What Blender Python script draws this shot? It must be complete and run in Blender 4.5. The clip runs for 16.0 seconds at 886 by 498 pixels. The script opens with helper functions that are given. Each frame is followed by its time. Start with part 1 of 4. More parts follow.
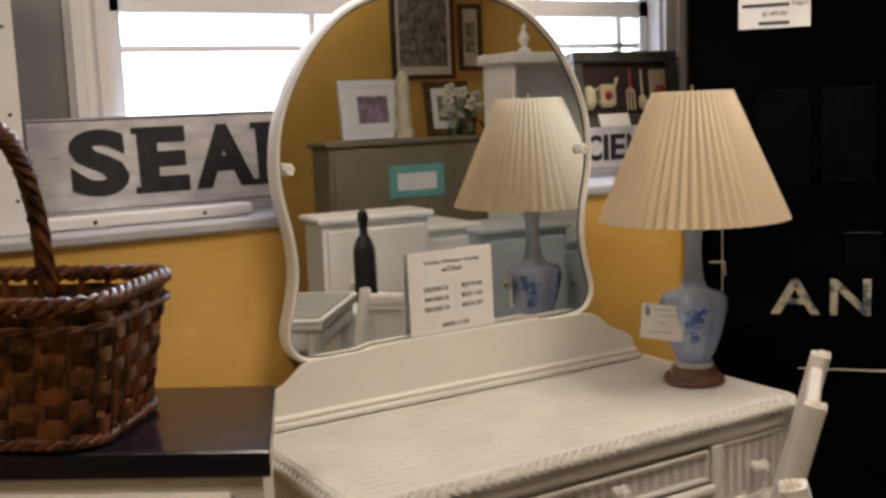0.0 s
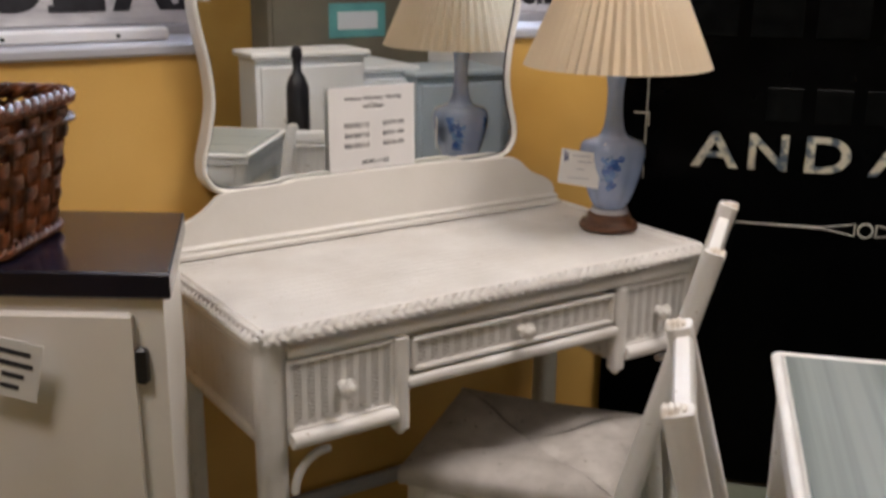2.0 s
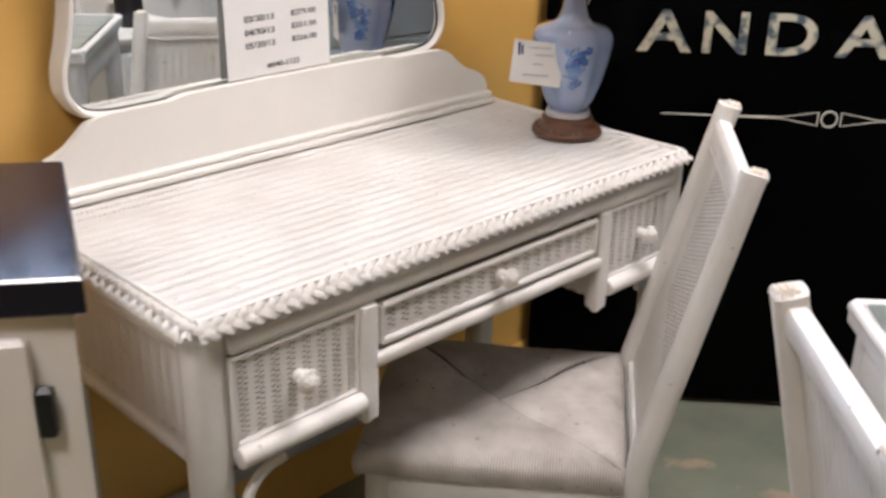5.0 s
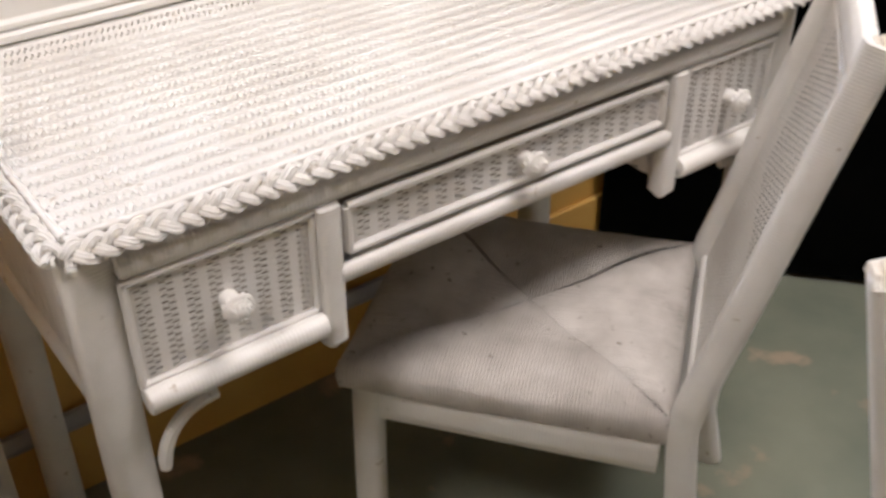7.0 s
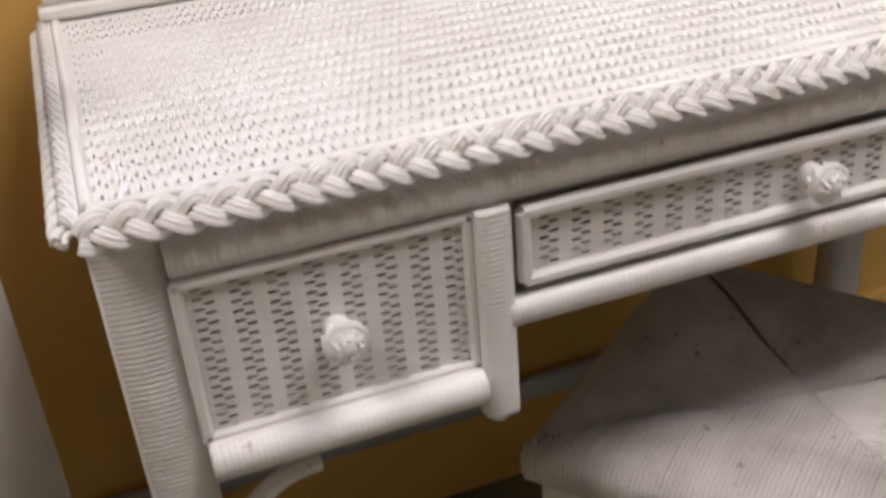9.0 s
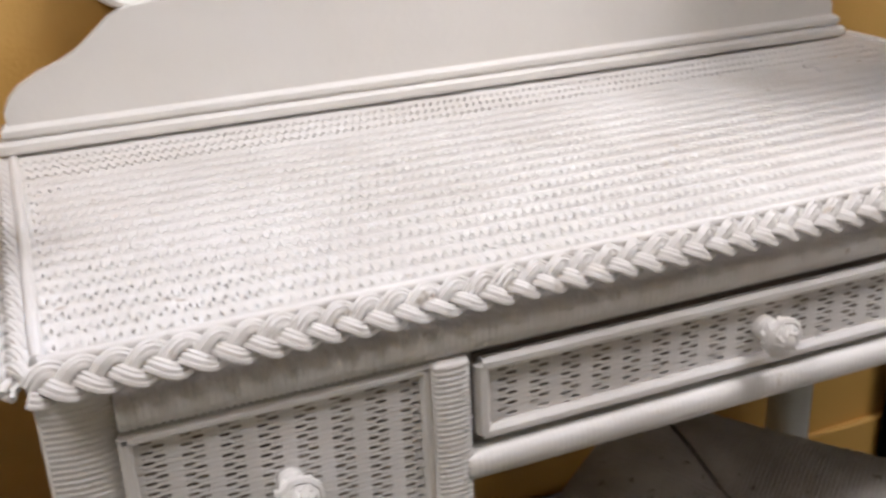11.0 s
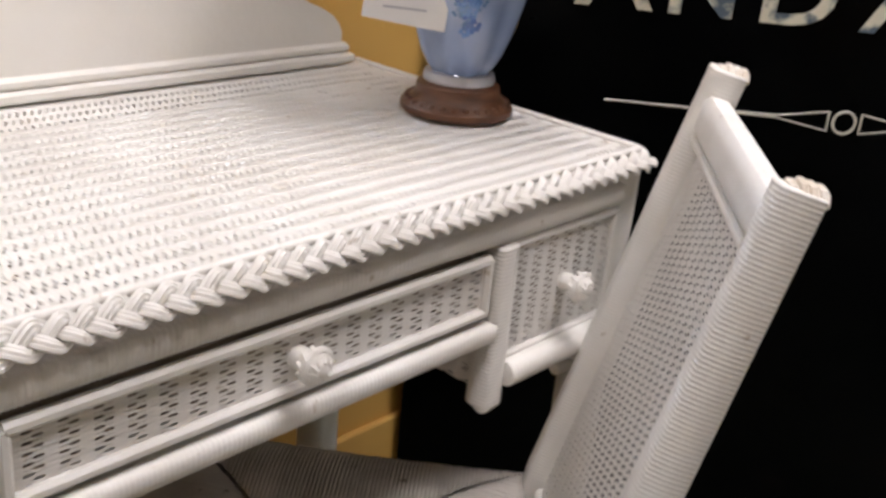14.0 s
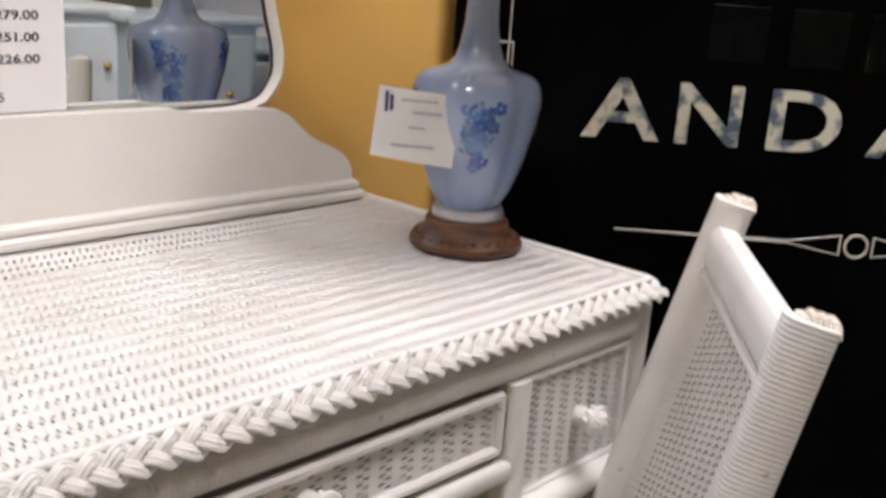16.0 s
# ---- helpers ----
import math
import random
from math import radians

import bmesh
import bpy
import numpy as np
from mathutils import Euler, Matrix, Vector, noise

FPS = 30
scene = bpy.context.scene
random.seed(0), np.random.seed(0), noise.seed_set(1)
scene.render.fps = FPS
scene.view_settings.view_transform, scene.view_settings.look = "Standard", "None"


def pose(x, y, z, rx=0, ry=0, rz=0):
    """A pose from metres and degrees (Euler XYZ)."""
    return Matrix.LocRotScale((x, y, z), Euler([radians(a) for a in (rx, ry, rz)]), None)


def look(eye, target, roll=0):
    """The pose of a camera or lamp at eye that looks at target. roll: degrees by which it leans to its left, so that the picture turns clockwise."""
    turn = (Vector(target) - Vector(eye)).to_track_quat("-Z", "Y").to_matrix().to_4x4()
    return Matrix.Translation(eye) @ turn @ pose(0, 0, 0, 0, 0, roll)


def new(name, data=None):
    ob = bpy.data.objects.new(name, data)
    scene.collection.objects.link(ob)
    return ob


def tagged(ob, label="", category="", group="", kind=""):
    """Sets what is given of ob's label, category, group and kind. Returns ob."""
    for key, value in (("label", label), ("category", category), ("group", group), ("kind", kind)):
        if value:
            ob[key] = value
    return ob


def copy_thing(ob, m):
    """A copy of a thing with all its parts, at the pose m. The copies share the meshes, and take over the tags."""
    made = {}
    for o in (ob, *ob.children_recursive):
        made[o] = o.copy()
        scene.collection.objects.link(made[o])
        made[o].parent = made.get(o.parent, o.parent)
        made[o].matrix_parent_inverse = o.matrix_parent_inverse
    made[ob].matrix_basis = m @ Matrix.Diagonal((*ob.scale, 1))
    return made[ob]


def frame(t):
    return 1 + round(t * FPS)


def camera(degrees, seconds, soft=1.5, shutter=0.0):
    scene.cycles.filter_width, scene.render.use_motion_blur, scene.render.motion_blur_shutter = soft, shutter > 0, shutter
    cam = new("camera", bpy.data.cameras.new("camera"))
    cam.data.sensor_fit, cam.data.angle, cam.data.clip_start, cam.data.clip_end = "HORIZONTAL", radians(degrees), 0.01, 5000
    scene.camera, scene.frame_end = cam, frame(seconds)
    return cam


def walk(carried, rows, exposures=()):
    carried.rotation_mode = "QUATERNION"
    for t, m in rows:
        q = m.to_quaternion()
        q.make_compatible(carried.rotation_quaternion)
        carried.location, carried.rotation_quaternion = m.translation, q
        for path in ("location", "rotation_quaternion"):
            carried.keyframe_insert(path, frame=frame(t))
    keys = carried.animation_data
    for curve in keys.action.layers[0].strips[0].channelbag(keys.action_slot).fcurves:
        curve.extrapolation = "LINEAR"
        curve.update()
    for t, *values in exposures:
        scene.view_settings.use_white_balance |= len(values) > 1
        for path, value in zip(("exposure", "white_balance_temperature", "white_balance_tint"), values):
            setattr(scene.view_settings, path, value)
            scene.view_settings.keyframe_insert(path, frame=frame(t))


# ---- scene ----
cam = camera(45.5, 16.0, soft=3.0, shutter=0.5)
PATH = [
    (0, (-0.665, -1.406, 1.366), (0.354, 0.293, 1.096), -2.3),
    (0.5, (-0.657, -1.421, 1.368), (0.379, 0.269, 1.1), -1.1),
    (1, (-0.632, -1.443, 1.373), (0.408, 0.228, 1.02), -0.1),
    (1.5, (-0.629, -1.448, 1.366), (0.431, 0.185, 0.91), 0.7),
    (2, (-0.621, -1.445, 1.346), (0.447, 0.154, 0.795), 0.6),
    (2.5, (-0.612, -1.415, 1.334), (0.462, 0.148, 0.699), 0.5),
    (3, (-0.631, -1.341, 1.319), (0.482, 0.174, 0.636), 0.4),
    (3.5, (-0.675, -1.166, 1.31), (0.554, 0.233, 0.579), 0.4),
    (4, (-0.705, -1.015, 1.314), (0.636, 0.269, 0.57), 1.4),
    (4.2, (-0.711, -0.985, 1.309), (0.658, 0.271, 0.569), 1.3),
    (6.3, (-0.188, -0.889, 1.311), (0.881, 0.45, 0.28), 0.7),
    (6.5, (-0.186, -0.849, 1.3), (0.854, 0.463, 0.206), 0.8),
    (7, (-0.176, -0.767, 1.26), (0.816, 0.543, 0.12), 0.1),
    (7.5, (-0.091, -0.667, 1.195), (0.851, 0.699, 0.078), -0.7),
    (8, (0.024, -0.589, 1.103), (0.806, 0.849, -0.047), -2.7),
    (8.5, (0.044, -0.58, 1.043), (0.671, 0.937, -0.1), -3.4),
    (8.7, (0.035, -0.587, 1.026), (0.568, 1.015, -0.046), -4.6),
    (10.8, (0.034, -0.575, 1.046), (0.667, 1.157, 0.273), -3.2),
    (11, (0.035, -0.574, 1.047), (0.708, 1.139, 0.263), -2.5),
    (11.5, (0.046, -0.58, 1.057), (0.837, 1.059, 0.226), -1.5),
    (12, (0.032, -0.558, 1.054), (1.077, 0.911, 0.188), 2.1),
    (12.5, (0.032, -0.554, 1.056), (1.278, 0.745, 0.185), 4.9),
    (13, (0.035, -0.546, 1.054), (1.415, 0.633, 0.214), 6.5),
    (13.5, (0.039, -0.544, 1.06), (1.441, 0.644, 0.271), 6.2),
    (14, (0.04, -0.548, 1.064), (1.444, 0.66, 0.309), 5.8),
    (14.5, (0.041, -0.547, 1.063), (1.448, 0.669, 0.326), 5.7),
    (15, (0.041, -0.547, 1.065), (1.45, 0.679, 0.349), 5.3),
    (15.5, (0.047, -0.543, 1.066), (1.468, 0.711, 0.429), 4.9),
    (16, (0.05, -0.548, 1.071), (1.475, 0.75, 0.539), 4.1),
]
EXPOSURES = [(0.0, -0.88, 7800, 14), (0.5, -1.2, 7850, 14), (1.0, -1.24, 7750, 14), (1.6, -0.8, 7000, 14), (2.5, -0.55, 6400, 15), (3.5, -0.42, 6250, 15), (4.2, -0.12, 6200, 15),
             (6.3, -0.06, 6400, 15), (7.0, -0.16, 6400, 15), (8.5, -0.3, 6250, 15), (10.8, -0.32, 6050, 15), (12.0, -0.26, 6100, 15), (13.0, -0.22, 6250, 15), (16.0, -0.16, 6150, 15)]
walk(cam, [(t, look(eye, target, roll)) for t, eye, target, roll in PATH], EXPOSURES)

# ---- daylight through the window, unseen lamps set under the ceiling ----
world = bpy.data.worlds.new("world")
scene.world = world
world.use_nodes = True
_bg = world.node_tree.nodes["Background"]
_sky = world.node_tree.nodes.new("ShaderNodeTexSky")
_sky.sky_type, _sky.sun_disc = "NISHITA", False
_sky.sun_elevation, _sky.sun_rotation = radians(40), radians(200)
world.node_tree.links.new(_sky.outputs[0], _bg.inputs[0])
_bg.inputs[1].default_value = 0.05


def unseen_ceiling_lamp(x, y, power, sx=1.2, sy=0.3, colour=(1.0, 0.94, 0.88)):
    lamp = bpy.data.lights.new("unseen_ceiling_lamp", "AREA")
    lamp.energy, lamp.shape, lamp.size, lamp.size_y, lamp.color = power, "RECTANGLE", sx, sy, colour
    ob = new("unseen_ceiling_lamp", lamp)
    ob.location = (x, y, 2.62)


unseen_ceiling_lamp(1.05, -0.48, 52, 0.9, 0.9)
unseen_ceiling_lamp(-1.05, -0.6, 32, 0.5, 0.5)
# fill lamps added far back, for the room that the mirror reflects
unseen_ceiling_lamp(2.5, -4.0, 14, 1.2, 0.4)
unseen_ceiling_lamp(-0.6, -3.9, 3, 1.2, 0.4)


# ---- materials ----
def surface(name, a, b, rough=0.6, scale=6.0, grain=150.0, bump=0.15, metal=0.0, mix=(0.35, 0.65), coat=0.0, stretch=(1, 1, 1), spots=None, vary=0.0):
    """Two tones mixed by a large noise, a fine grain in the bump, and optional spots (colour, scale, threshold)."""
    m = bpy.data.materials.new(name)
    m.use_nodes = True
    t = m.node_tree
    n, link = t.nodes, t.links.new
    bsdf = n["Principled BSDF"]
    co = n.new("ShaderNodeTexCoord")
    mp = n.new("ShaderNodeMapping")
    mp.inputs["Scale"].default_value = stretch
    link(co.outputs["Object"], mp.inputs["Vector"])
    big = n.new("ShaderNodeTexNoise")
    big.inputs["Scale"].default_value, big.inputs["Detail"].default_value = scale, 6
    link(mp.outputs[0], big.inputs["Vector"])
    ramp = n.new("ShaderNodeValToRGB")
    ramp.color_ramp.elements[0].position, ramp.color_ramp.elements[1].position = mix
    ramp.color_ramp.elements[0].color, ramp.color_ramp.elements[1].color = (*a, 1), (*b, 1)
    link(big.outputs["Fac"], ramp.inputs["Fac"])
    out = ramp.outputs["Color"]
    if spots:
        colour, sscale, level = spots
        sp = n.new("ShaderNodeTexNoise")
        sp.inputs["Scale"].default_value, sp.inputs["Detail"].default_value = sscale, 8
        link(mp.outputs[0], sp.inputs["Vector"])
        sr = n.new("ShaderNodeValToRGB")
        sr.color_ramp.elements[0].position, sr.color_ramp.elements[1].position = level, level + 0.06
        link(sp.outputs["Fac"], sr.inputs["Fac"])
        mx = n.new("ShaderNodeMix")
        mx.data_type = "RGBA"
        mx.inputs["B"].default_value = (*colour, 1)
        link(sr.outputs["Color"], mx.inputs["Factor"])
        link(out, mx.inputs["A"])
        out = mx.outputs["Result"]
    if vary:
        info = n.new("ShaderNodeObjectInfo")
        hs = n.new("ShaderNodeHueSaturation")
        mr = n.new("ShaderNodeMapRange")
        mr.inputs["To Min"].default_value, mr.inputs["To Max"].default_value = 1 - vary, 1 + vary
        link(info.outputs["Random"], mr.inputs["Value"])
        link(mr.outputs[0], hs.inputs["Value"])
        link(out, hs.inputs["Color"])
        out = hs.outputs["Color"]
    link(out, bsdf.inputs["Base Color"])
    fine = n.new("ShaderNodeTexNoise")
    fine.inputs["Scale"].default_value, fine.inputs["Detail"].default_value = grain, 4
    link(mp.outputs[0], fine.inputs["Vector"])
    bp = n.new("ShaderNodeBump")
    bp.inputs["Strength"].default_value, bp.inputs["Distance"].default_value = bump, 0.004
    link(fine.outputs["Fac"], bp.inputs["Height"])
    link(bp.outputs["Normal"], bsdf.inputs["Normal"])
    rr = n.new("ShaderNodeMapRange")
    rr.inputs["To Min"].default_value, rr.inputs["To Max"].default_value = max(rough - 0.08, 0.02), min(rough + 0.08, 1)
    link(big.outputs["Fac"], rr.inputs["Value"])
    link(rr.outputs[0], bsdf.inputs["Roughness"])
    bsdf.inputs["Metallic"].default_value = metal
    bsdf.inputs["Coat Weight"].default_value = coat
    return m


def plain(name, colour, rough=0.6, metal=0.0, glow=0.0):
    m = bpy.data.materials.new(name)
    m.use_nodes = True
    b = m.node_tree.nodes["Principled BSDF"]
    b.inputs["Base Color"].default_value, b.inputs["Roughness"].default_value, b.inputs["Metallic"].default_value = (*colour, 1), rough, metal
    if glow:
        b.inputs["Emission Color"].default_value, b.inputs["Emission Strength"].default_value = (*colour, 1), glow
    return m


WICKER = surface("painted_wicker", (0.70, 0.67, 0.63), (0.80, 0.78, 0.75), 0.48, 9, 260, 0.10, spots=((0.50, 0.44, 0.37), 55, 0.68))
SEAT = surface("worn_painted_rush", (0.40, 0.365, 0.33), (0.62, 0.58, 0.54), 0.55, 16, 320, 0.35, mix=(0.3, 0.7), spots=((0.22, 0.18, 0.14), 60, 0.66))
PEWTER = surface("dull_pewter", (0.42, 0.42, 0.45), (0.55, 0.55, 0.58), 0.35, 40, 200, 0.05, metal=0.6)
# brown tone that stands in for the shade seen through the drawer slots
SLOTBACK = surface("dark_slot_backing", (0.20, 0.155, 0.115), (0.32, 0.26, 0.20), 0.7, 14, 160, 0.2)
WICKER_TIP = surface("worn_wicker", (0.60, 0.52, 0.42), (0.78, 0.75, 0.70), 0.5, 60, 260, 0.4)
CREAM = surface("cream_paint", (0.74, 0.72, 0.67), (0.79, 0.77, 0.73), 0.42, 5, 90, 0.08)
CABINET = surface("white_cabinet_paint", (0.70, 0.66, 0.60), (0.77, 0.73, 0.68), 0.4, 4, 120, 0.07)
YELLOW = surface("yellow_wall_paint", (0.62, 0.36, 0.085), (0.70, 0.43, 0.12), 0.55, 3, 220, 0.18)
GREYWALL = surface("dark_grey_wall", (0.20, 0.20, 0.21), (0.25, 0.25, 0.26), 0.6, 3, 220, 0.15)
SILL = surface("grey_sill_paint", (0.36, 0.37, 0.42), (0.46, 0.47, 0.51), 0.45, 7, 150, 0.12)
FLOOR = surface("painted_concrete_floor", (0.13, 0.15, 0.115), (0.27, 0.28, 0.21), 0.5, 3.2, 60, 0.2, mix=(0.3, 0.7), spots=((0.40, 0.31, 0.22), 7, 0.60))
# ceiling is out of view; dark grey keeps bounced light out of the shadows
CEILING = surface("dark_unseen_ceiling", (0.16, 0.155, 0.15), (0.20, 0.195, 0.19), 0.8, 3, 100, 0.1)
# purple cast in the black imitates the bluish sky mirrored in the lacquer
COUNTER = surface("black_lacquer", (0.006, 0.005, 0.012), (0.010, 0.008, 0.018), 0.16, 20, 300, 0.02)
COUNTER.node_tree.nodes["Principled BSDF"].inputs["Specular IOR Level"].default_value = 0.5
BLACK = surface("black_enamel", (0.0005, 0.0006, 0.0008), (0.0012, 0.0014, 0.0015), 0.16, 14, 80, 0.02)
BLACK.node_tree.nodes["Principled BSDF"].inputs["Specular IOR Level"].default_value = 0.05
RAISED = surface("dark_raised_paint", (0.0012, 0.0014, 0.0015), (0.0035, 0.004, 0.004), 0.2, 30, 90, 0.1)
RAISED.node_tree.nodes["Principled BSDF"].inputs["Specular IOR Level"].default_value = 0.05
LEAF = surface("worn_silver_leaf", (0.06, 0.085, 0.11), (0.52, 0.49, 0.38), 0.4, 34, 120, 0.1, mix=(0.41, 0.54))
LINE = surface("thin_silver_line", (0.42, 0.41, 0.36), (0.6, 0.57, 0.47), 0.45, 30, 120, 0.05)
BASKET = surface("brown_willow", (0.020, 0.006, 0.0025), (0.19, 0.060, 0.018), 0.34, 40, 220, 0.5, mix=(0.34, 0.68), vary=0.45)
# painted highlight of window light for the basket rim; not in use
RIM_HIGHLIGHT = surface("willow_rim_highlight", (0.26, 0.19, 0.17), (0.42, 0.33, 0.30), 0.4, 30, 180, 0.4)
WOOD = surface("turned_brown_wood", (0.055, 0.020, 0.008), (0.13, 0.052, 0.02), 0.4, 30, 140, 0.35, stretch=(1, 1, 4))
SIGNWHITE = surface("weathered_white_board", (0.46, 0.46, 0.50), (0.66, 0.66, 0.68), 0.6, 12, 120, 0.2, stretch=(1, 4, 4), spots=((0.30, 0.31, 0.34), 30, 0.66))
SIGNBLACK = surface("faded_black_letters", (0.006, 0.006, 0.010), (0.018, 0.018, 0.025), 0.6, 30, 120, 0.2)
PAPER = surface("white_paper", (0.72, 0.71, 0.70), (0.78, 0.77, 0.76), 0.7, 5, 60, 0.04)
INK = plain("ink", (0.03, 0.03, 0.04), 0.7)
FAINT = plain("faint_pencil", (0.42, 0.42, 0.46), 0.7)
BLUEINK = plain("blue_ink", (0.05, 0.06, 0.18), 0.7)
GOLD = plain("gold_trim", (0.62, 0.40, 0.14), 0.25, 0.9)
BRASS = plain("brass", (0.5, 0.34, 0.14), 0.3, 1.0)
IRON = surface("black_iron", (0.006, 0.005, 0.006), (0.012, 0.01, 0.011), 0.4, 40, 200, 0.2)
CASING = surface("white_window_paint", (0.74, 0.75, 0.78), (0.82, 0.83, 0.85), 0.4, 4, 90, 0.06)
GREEN = surface("green_painted_wood", (0.05, 0.13, 0.09), (0.08, 0.18, 0.12), 0.45, 8, 90, 0.1)
TEAL = surface("teal_frame_paint", (0.10, 0.34, 0.33), (0.14, 0.42, 0.40), 0.5, 9, 90, 0.1)
GREYBROWN = surface("grey_brown_paint", (0.15, 0.13, 0.09), (0.20, 0.17, 0.12), 0.6, 4, 90, 0.1)
WALNUT = surface("dark_frame_wood", (0.045, 0.02, 0.010), (0.11, 0.055, 0.026), 0.4, 20, 120, 0.2)
FRAMEBLACK = surface("rough_dark_frame", (0.03, 0.035, 0.032), (0.085, 0.088, 0.08), 0.55, 24, 140, 0.35)
FOLIAGE = surface("green_leaves", (0.035, 0.07, 0.02), (0.09, 0.14, 0.05), 0.5, 20, 90, 0.2)
PETAL = surface("cream_petals", (0.6, 0.57, 0.42), (0.72, 0.7, 0.58), 0.6, 20, 90, 0.2)
MIRROR = plain("silvered_glass", (0.86, 0.88, 0.86), 0.015, 1.0)
RUG = surface("pale_green_glass_top", (0.19, 0.215, 0.20), (0.29, 0.315, 0.295), 0.3, 1.6, 60, 0.02, mix=(0.4, 0.6), stretch=(0.3, 22, 1))
PALEBLUE = surface("pale_blue_grey_paint", (0.38, 0.42, 0.44), (0.45, 0.49, 0.50), 0.5, 4, 90, 0.08)
SKYGLOW = plain("bright_overcast_sky", (0.62, 0.78, 1.0), 1.0, 0.0, 24.0)


def shade_cloth():
    m = surface("cream_pleated_cloth", (0.70, 0.57, 0.41), (0.77, 0.65, 0.48), 0.75, 6, 400, 0.1)
    t = m.node_tree
    tr = t.nodes.new("ShaderNodeBsdfTranslucent")
    tr.inputs["Color"].default_value = (0.74, 0.60, 0.43, 1)
    mx = t.nodes.new("ShaderNodeMixShader")
    mx.inputs[0].default_value = 0.35
    out = t.nodes["Material Output"]
    t.links.new(t.nodes["Principled BSDF"].outputs[0], mx.inputs[1])
    t.links.new(tr.outputs[0], mx.inputs[2])
    t.links.new(mx.outputs[0], out.inputs["Surface"])
    return m


SHADE = shade_cloth()


VASE = surface("blue_glazed_china", (0.22, 0.29, 0.47), (0.30, 0.375, 0.54), 0.09, 12, 60, 0.01, coat=1.0)
BLUE_DEEP = surface("deep_blue_glaze", (0.012, 0.05, 0.22), (0.03, 0.11, 0.36), 0.12, 60, 60, 0.01, coat=1.0)
BLUE_MID = surface("mid_blue_glaze", (0.06, 0.15, 0.42), (0.11, 0.23, 0.50), 0.12, 60, 60, 0.01, coat=1.0)
BLUE_LEAF = surface("grey_blue_glaze", (0.05, 0.12, 0.26), (0.10, 0.19, 0.34), 0.12, 60, 60, 0.01, coat=1.0)


# ---- building helpers ----
class Shape:
    """Vertices and faces of one mesh."""

    def __init__(self):
        self.v, self.f, self.flat, self.soft = [], [], False, False

    def grid(self, rows, closed=False, caps=False):
        """A skin over rows of points; closed: each row is a ring."""
        base, n = len(self.v), len(rows[0])
        for r in rows:
            self.v.extend(tuple(p) for p in r)
        for i in range(len(rows) - 1):
            for j in range(n if closed else n - 1):
                k = (j + 1) % n
                self.f.append((base + i * n + j, base + i * n + k, base + (i + 1) * n + k, base + (i + 1) * n + j))
        if caps:
            self.f.append(tuple(base + j for j in reversed(range(n))))
            self.f.append(tuple(base + (len(rows) - 1) * n + j for j in range(n)))
        return self

    def prism(self, outline, z0, z1, bevel=0.0):
        """An upright prism over an outline in x, y, its edges eased by bevel."""
        cx = sum(p[0] for p in outline) / len(outline)
        cy = sum(p[1] for p in outline) / len(outline)

        def ring(d, z):
            out = []
            for i, p in enumerate(outline):
                a, b = Vector(outline[i - 1]), Vector(outline[(i + 1) % len(outline)])
                q = Vector(p)
                e1, e2 = (q - a).normalized(), (b - q).normalized()
                nrm = Vector((-e1.y, e1.x)) + Vector((-e2.y, e2.x))
                if nrm.length > 1e-6:
                    nrm = nrm.normalized() / max(0.4, nrm.normalized().dot(Vector((-e1.y, e1.x))))
                if nrm.dot(Vector((cx, cy)) - q) < 0:
                    nrm = -nrm
                out.append((q.x + nrm.x * d, q.y + nrm.y * d, z))
            return out
        rings = [ring(bevel, z0), ring(0, z0 + bevel), ring(0, z1 - bevel), ring(bevel, z1)] if bevel else [ring(0, z0), ring(0, z1)]
        area = sum(outline[i - 1][0] * p[1] - p[0] * outline[i - 1][1] for i, p in enumerate(outline))
        if area < 0:
            rings = [list(reversed(r)) for r in rings]
        return self.grid(rings, True, True)

    def box(self, x0, x1, y0, y1, z0, z1, bevel=0.0):
        return self.prism([(x0, y0), (x1, y0), (x1, y1), (x0, y1)], z0, z1, bevel)

    def tube(self, path, r, sides=8, rib=0.0, pitch=0.004, h=None, square=0.0, up=(0, 0, 1)):
        """A rod along a path. r and h: half width and half height; rib: how deep the windings of its wrapping lie; square: 0 round to 1 square."""
        pts = [Vector(p) for p in path]
        fine = []
        if rib:
            self.soft = True
            for a, b in zip(pts, pts[1:]):
                n = max(4, int((b - a).length / (pitch / 4)))
                fine += [a.lerp(b, i / n) for i in range(n)]
            fine.append(pts[-1])
            pts = fine
        h = h or r
        rows = []
        ref = Vector(up)
        for i, p in enumerate(pts):
            d = (pts[min(i + 1, len(pts) - 1)] - pts[max(i - 1, 0)]).normalized()
            s = d.cross(ref)
            s = s.normalized() if s.length > 0.05 else d.cross(Vector((0, 1, 0))).normalized()
            t = s.cross(d).normalized()
            k = 1 - rib / r * (0.0, 0.32, 1.0, 0.32)[i % 4] * (0.85 + 0.3 * random.random())
            if i in (0, len(pts) - 1) and len(pts) > 2:
                k *= 0.86
            ring = []
            for j in range(sides):
                a = 2 * math.pi * (j + 0.5) / sides
                c, sn = math.cos(a), math.sin(a)
                e = 1 / max(abs(c), abs(sn)) if square else 1
                e = 1 + (min(e, 1.28) - 1) * square
                ring.append(p + s * (r * k * c * e) + t * (h * k * sn * e))
            rows.append(ring)
        return self.grid(rows, True, True)

    def lathe(self, profile, cx=0, cy=0, sides=40, lobes=0, depth=0.0, caps=True):
        rows = []
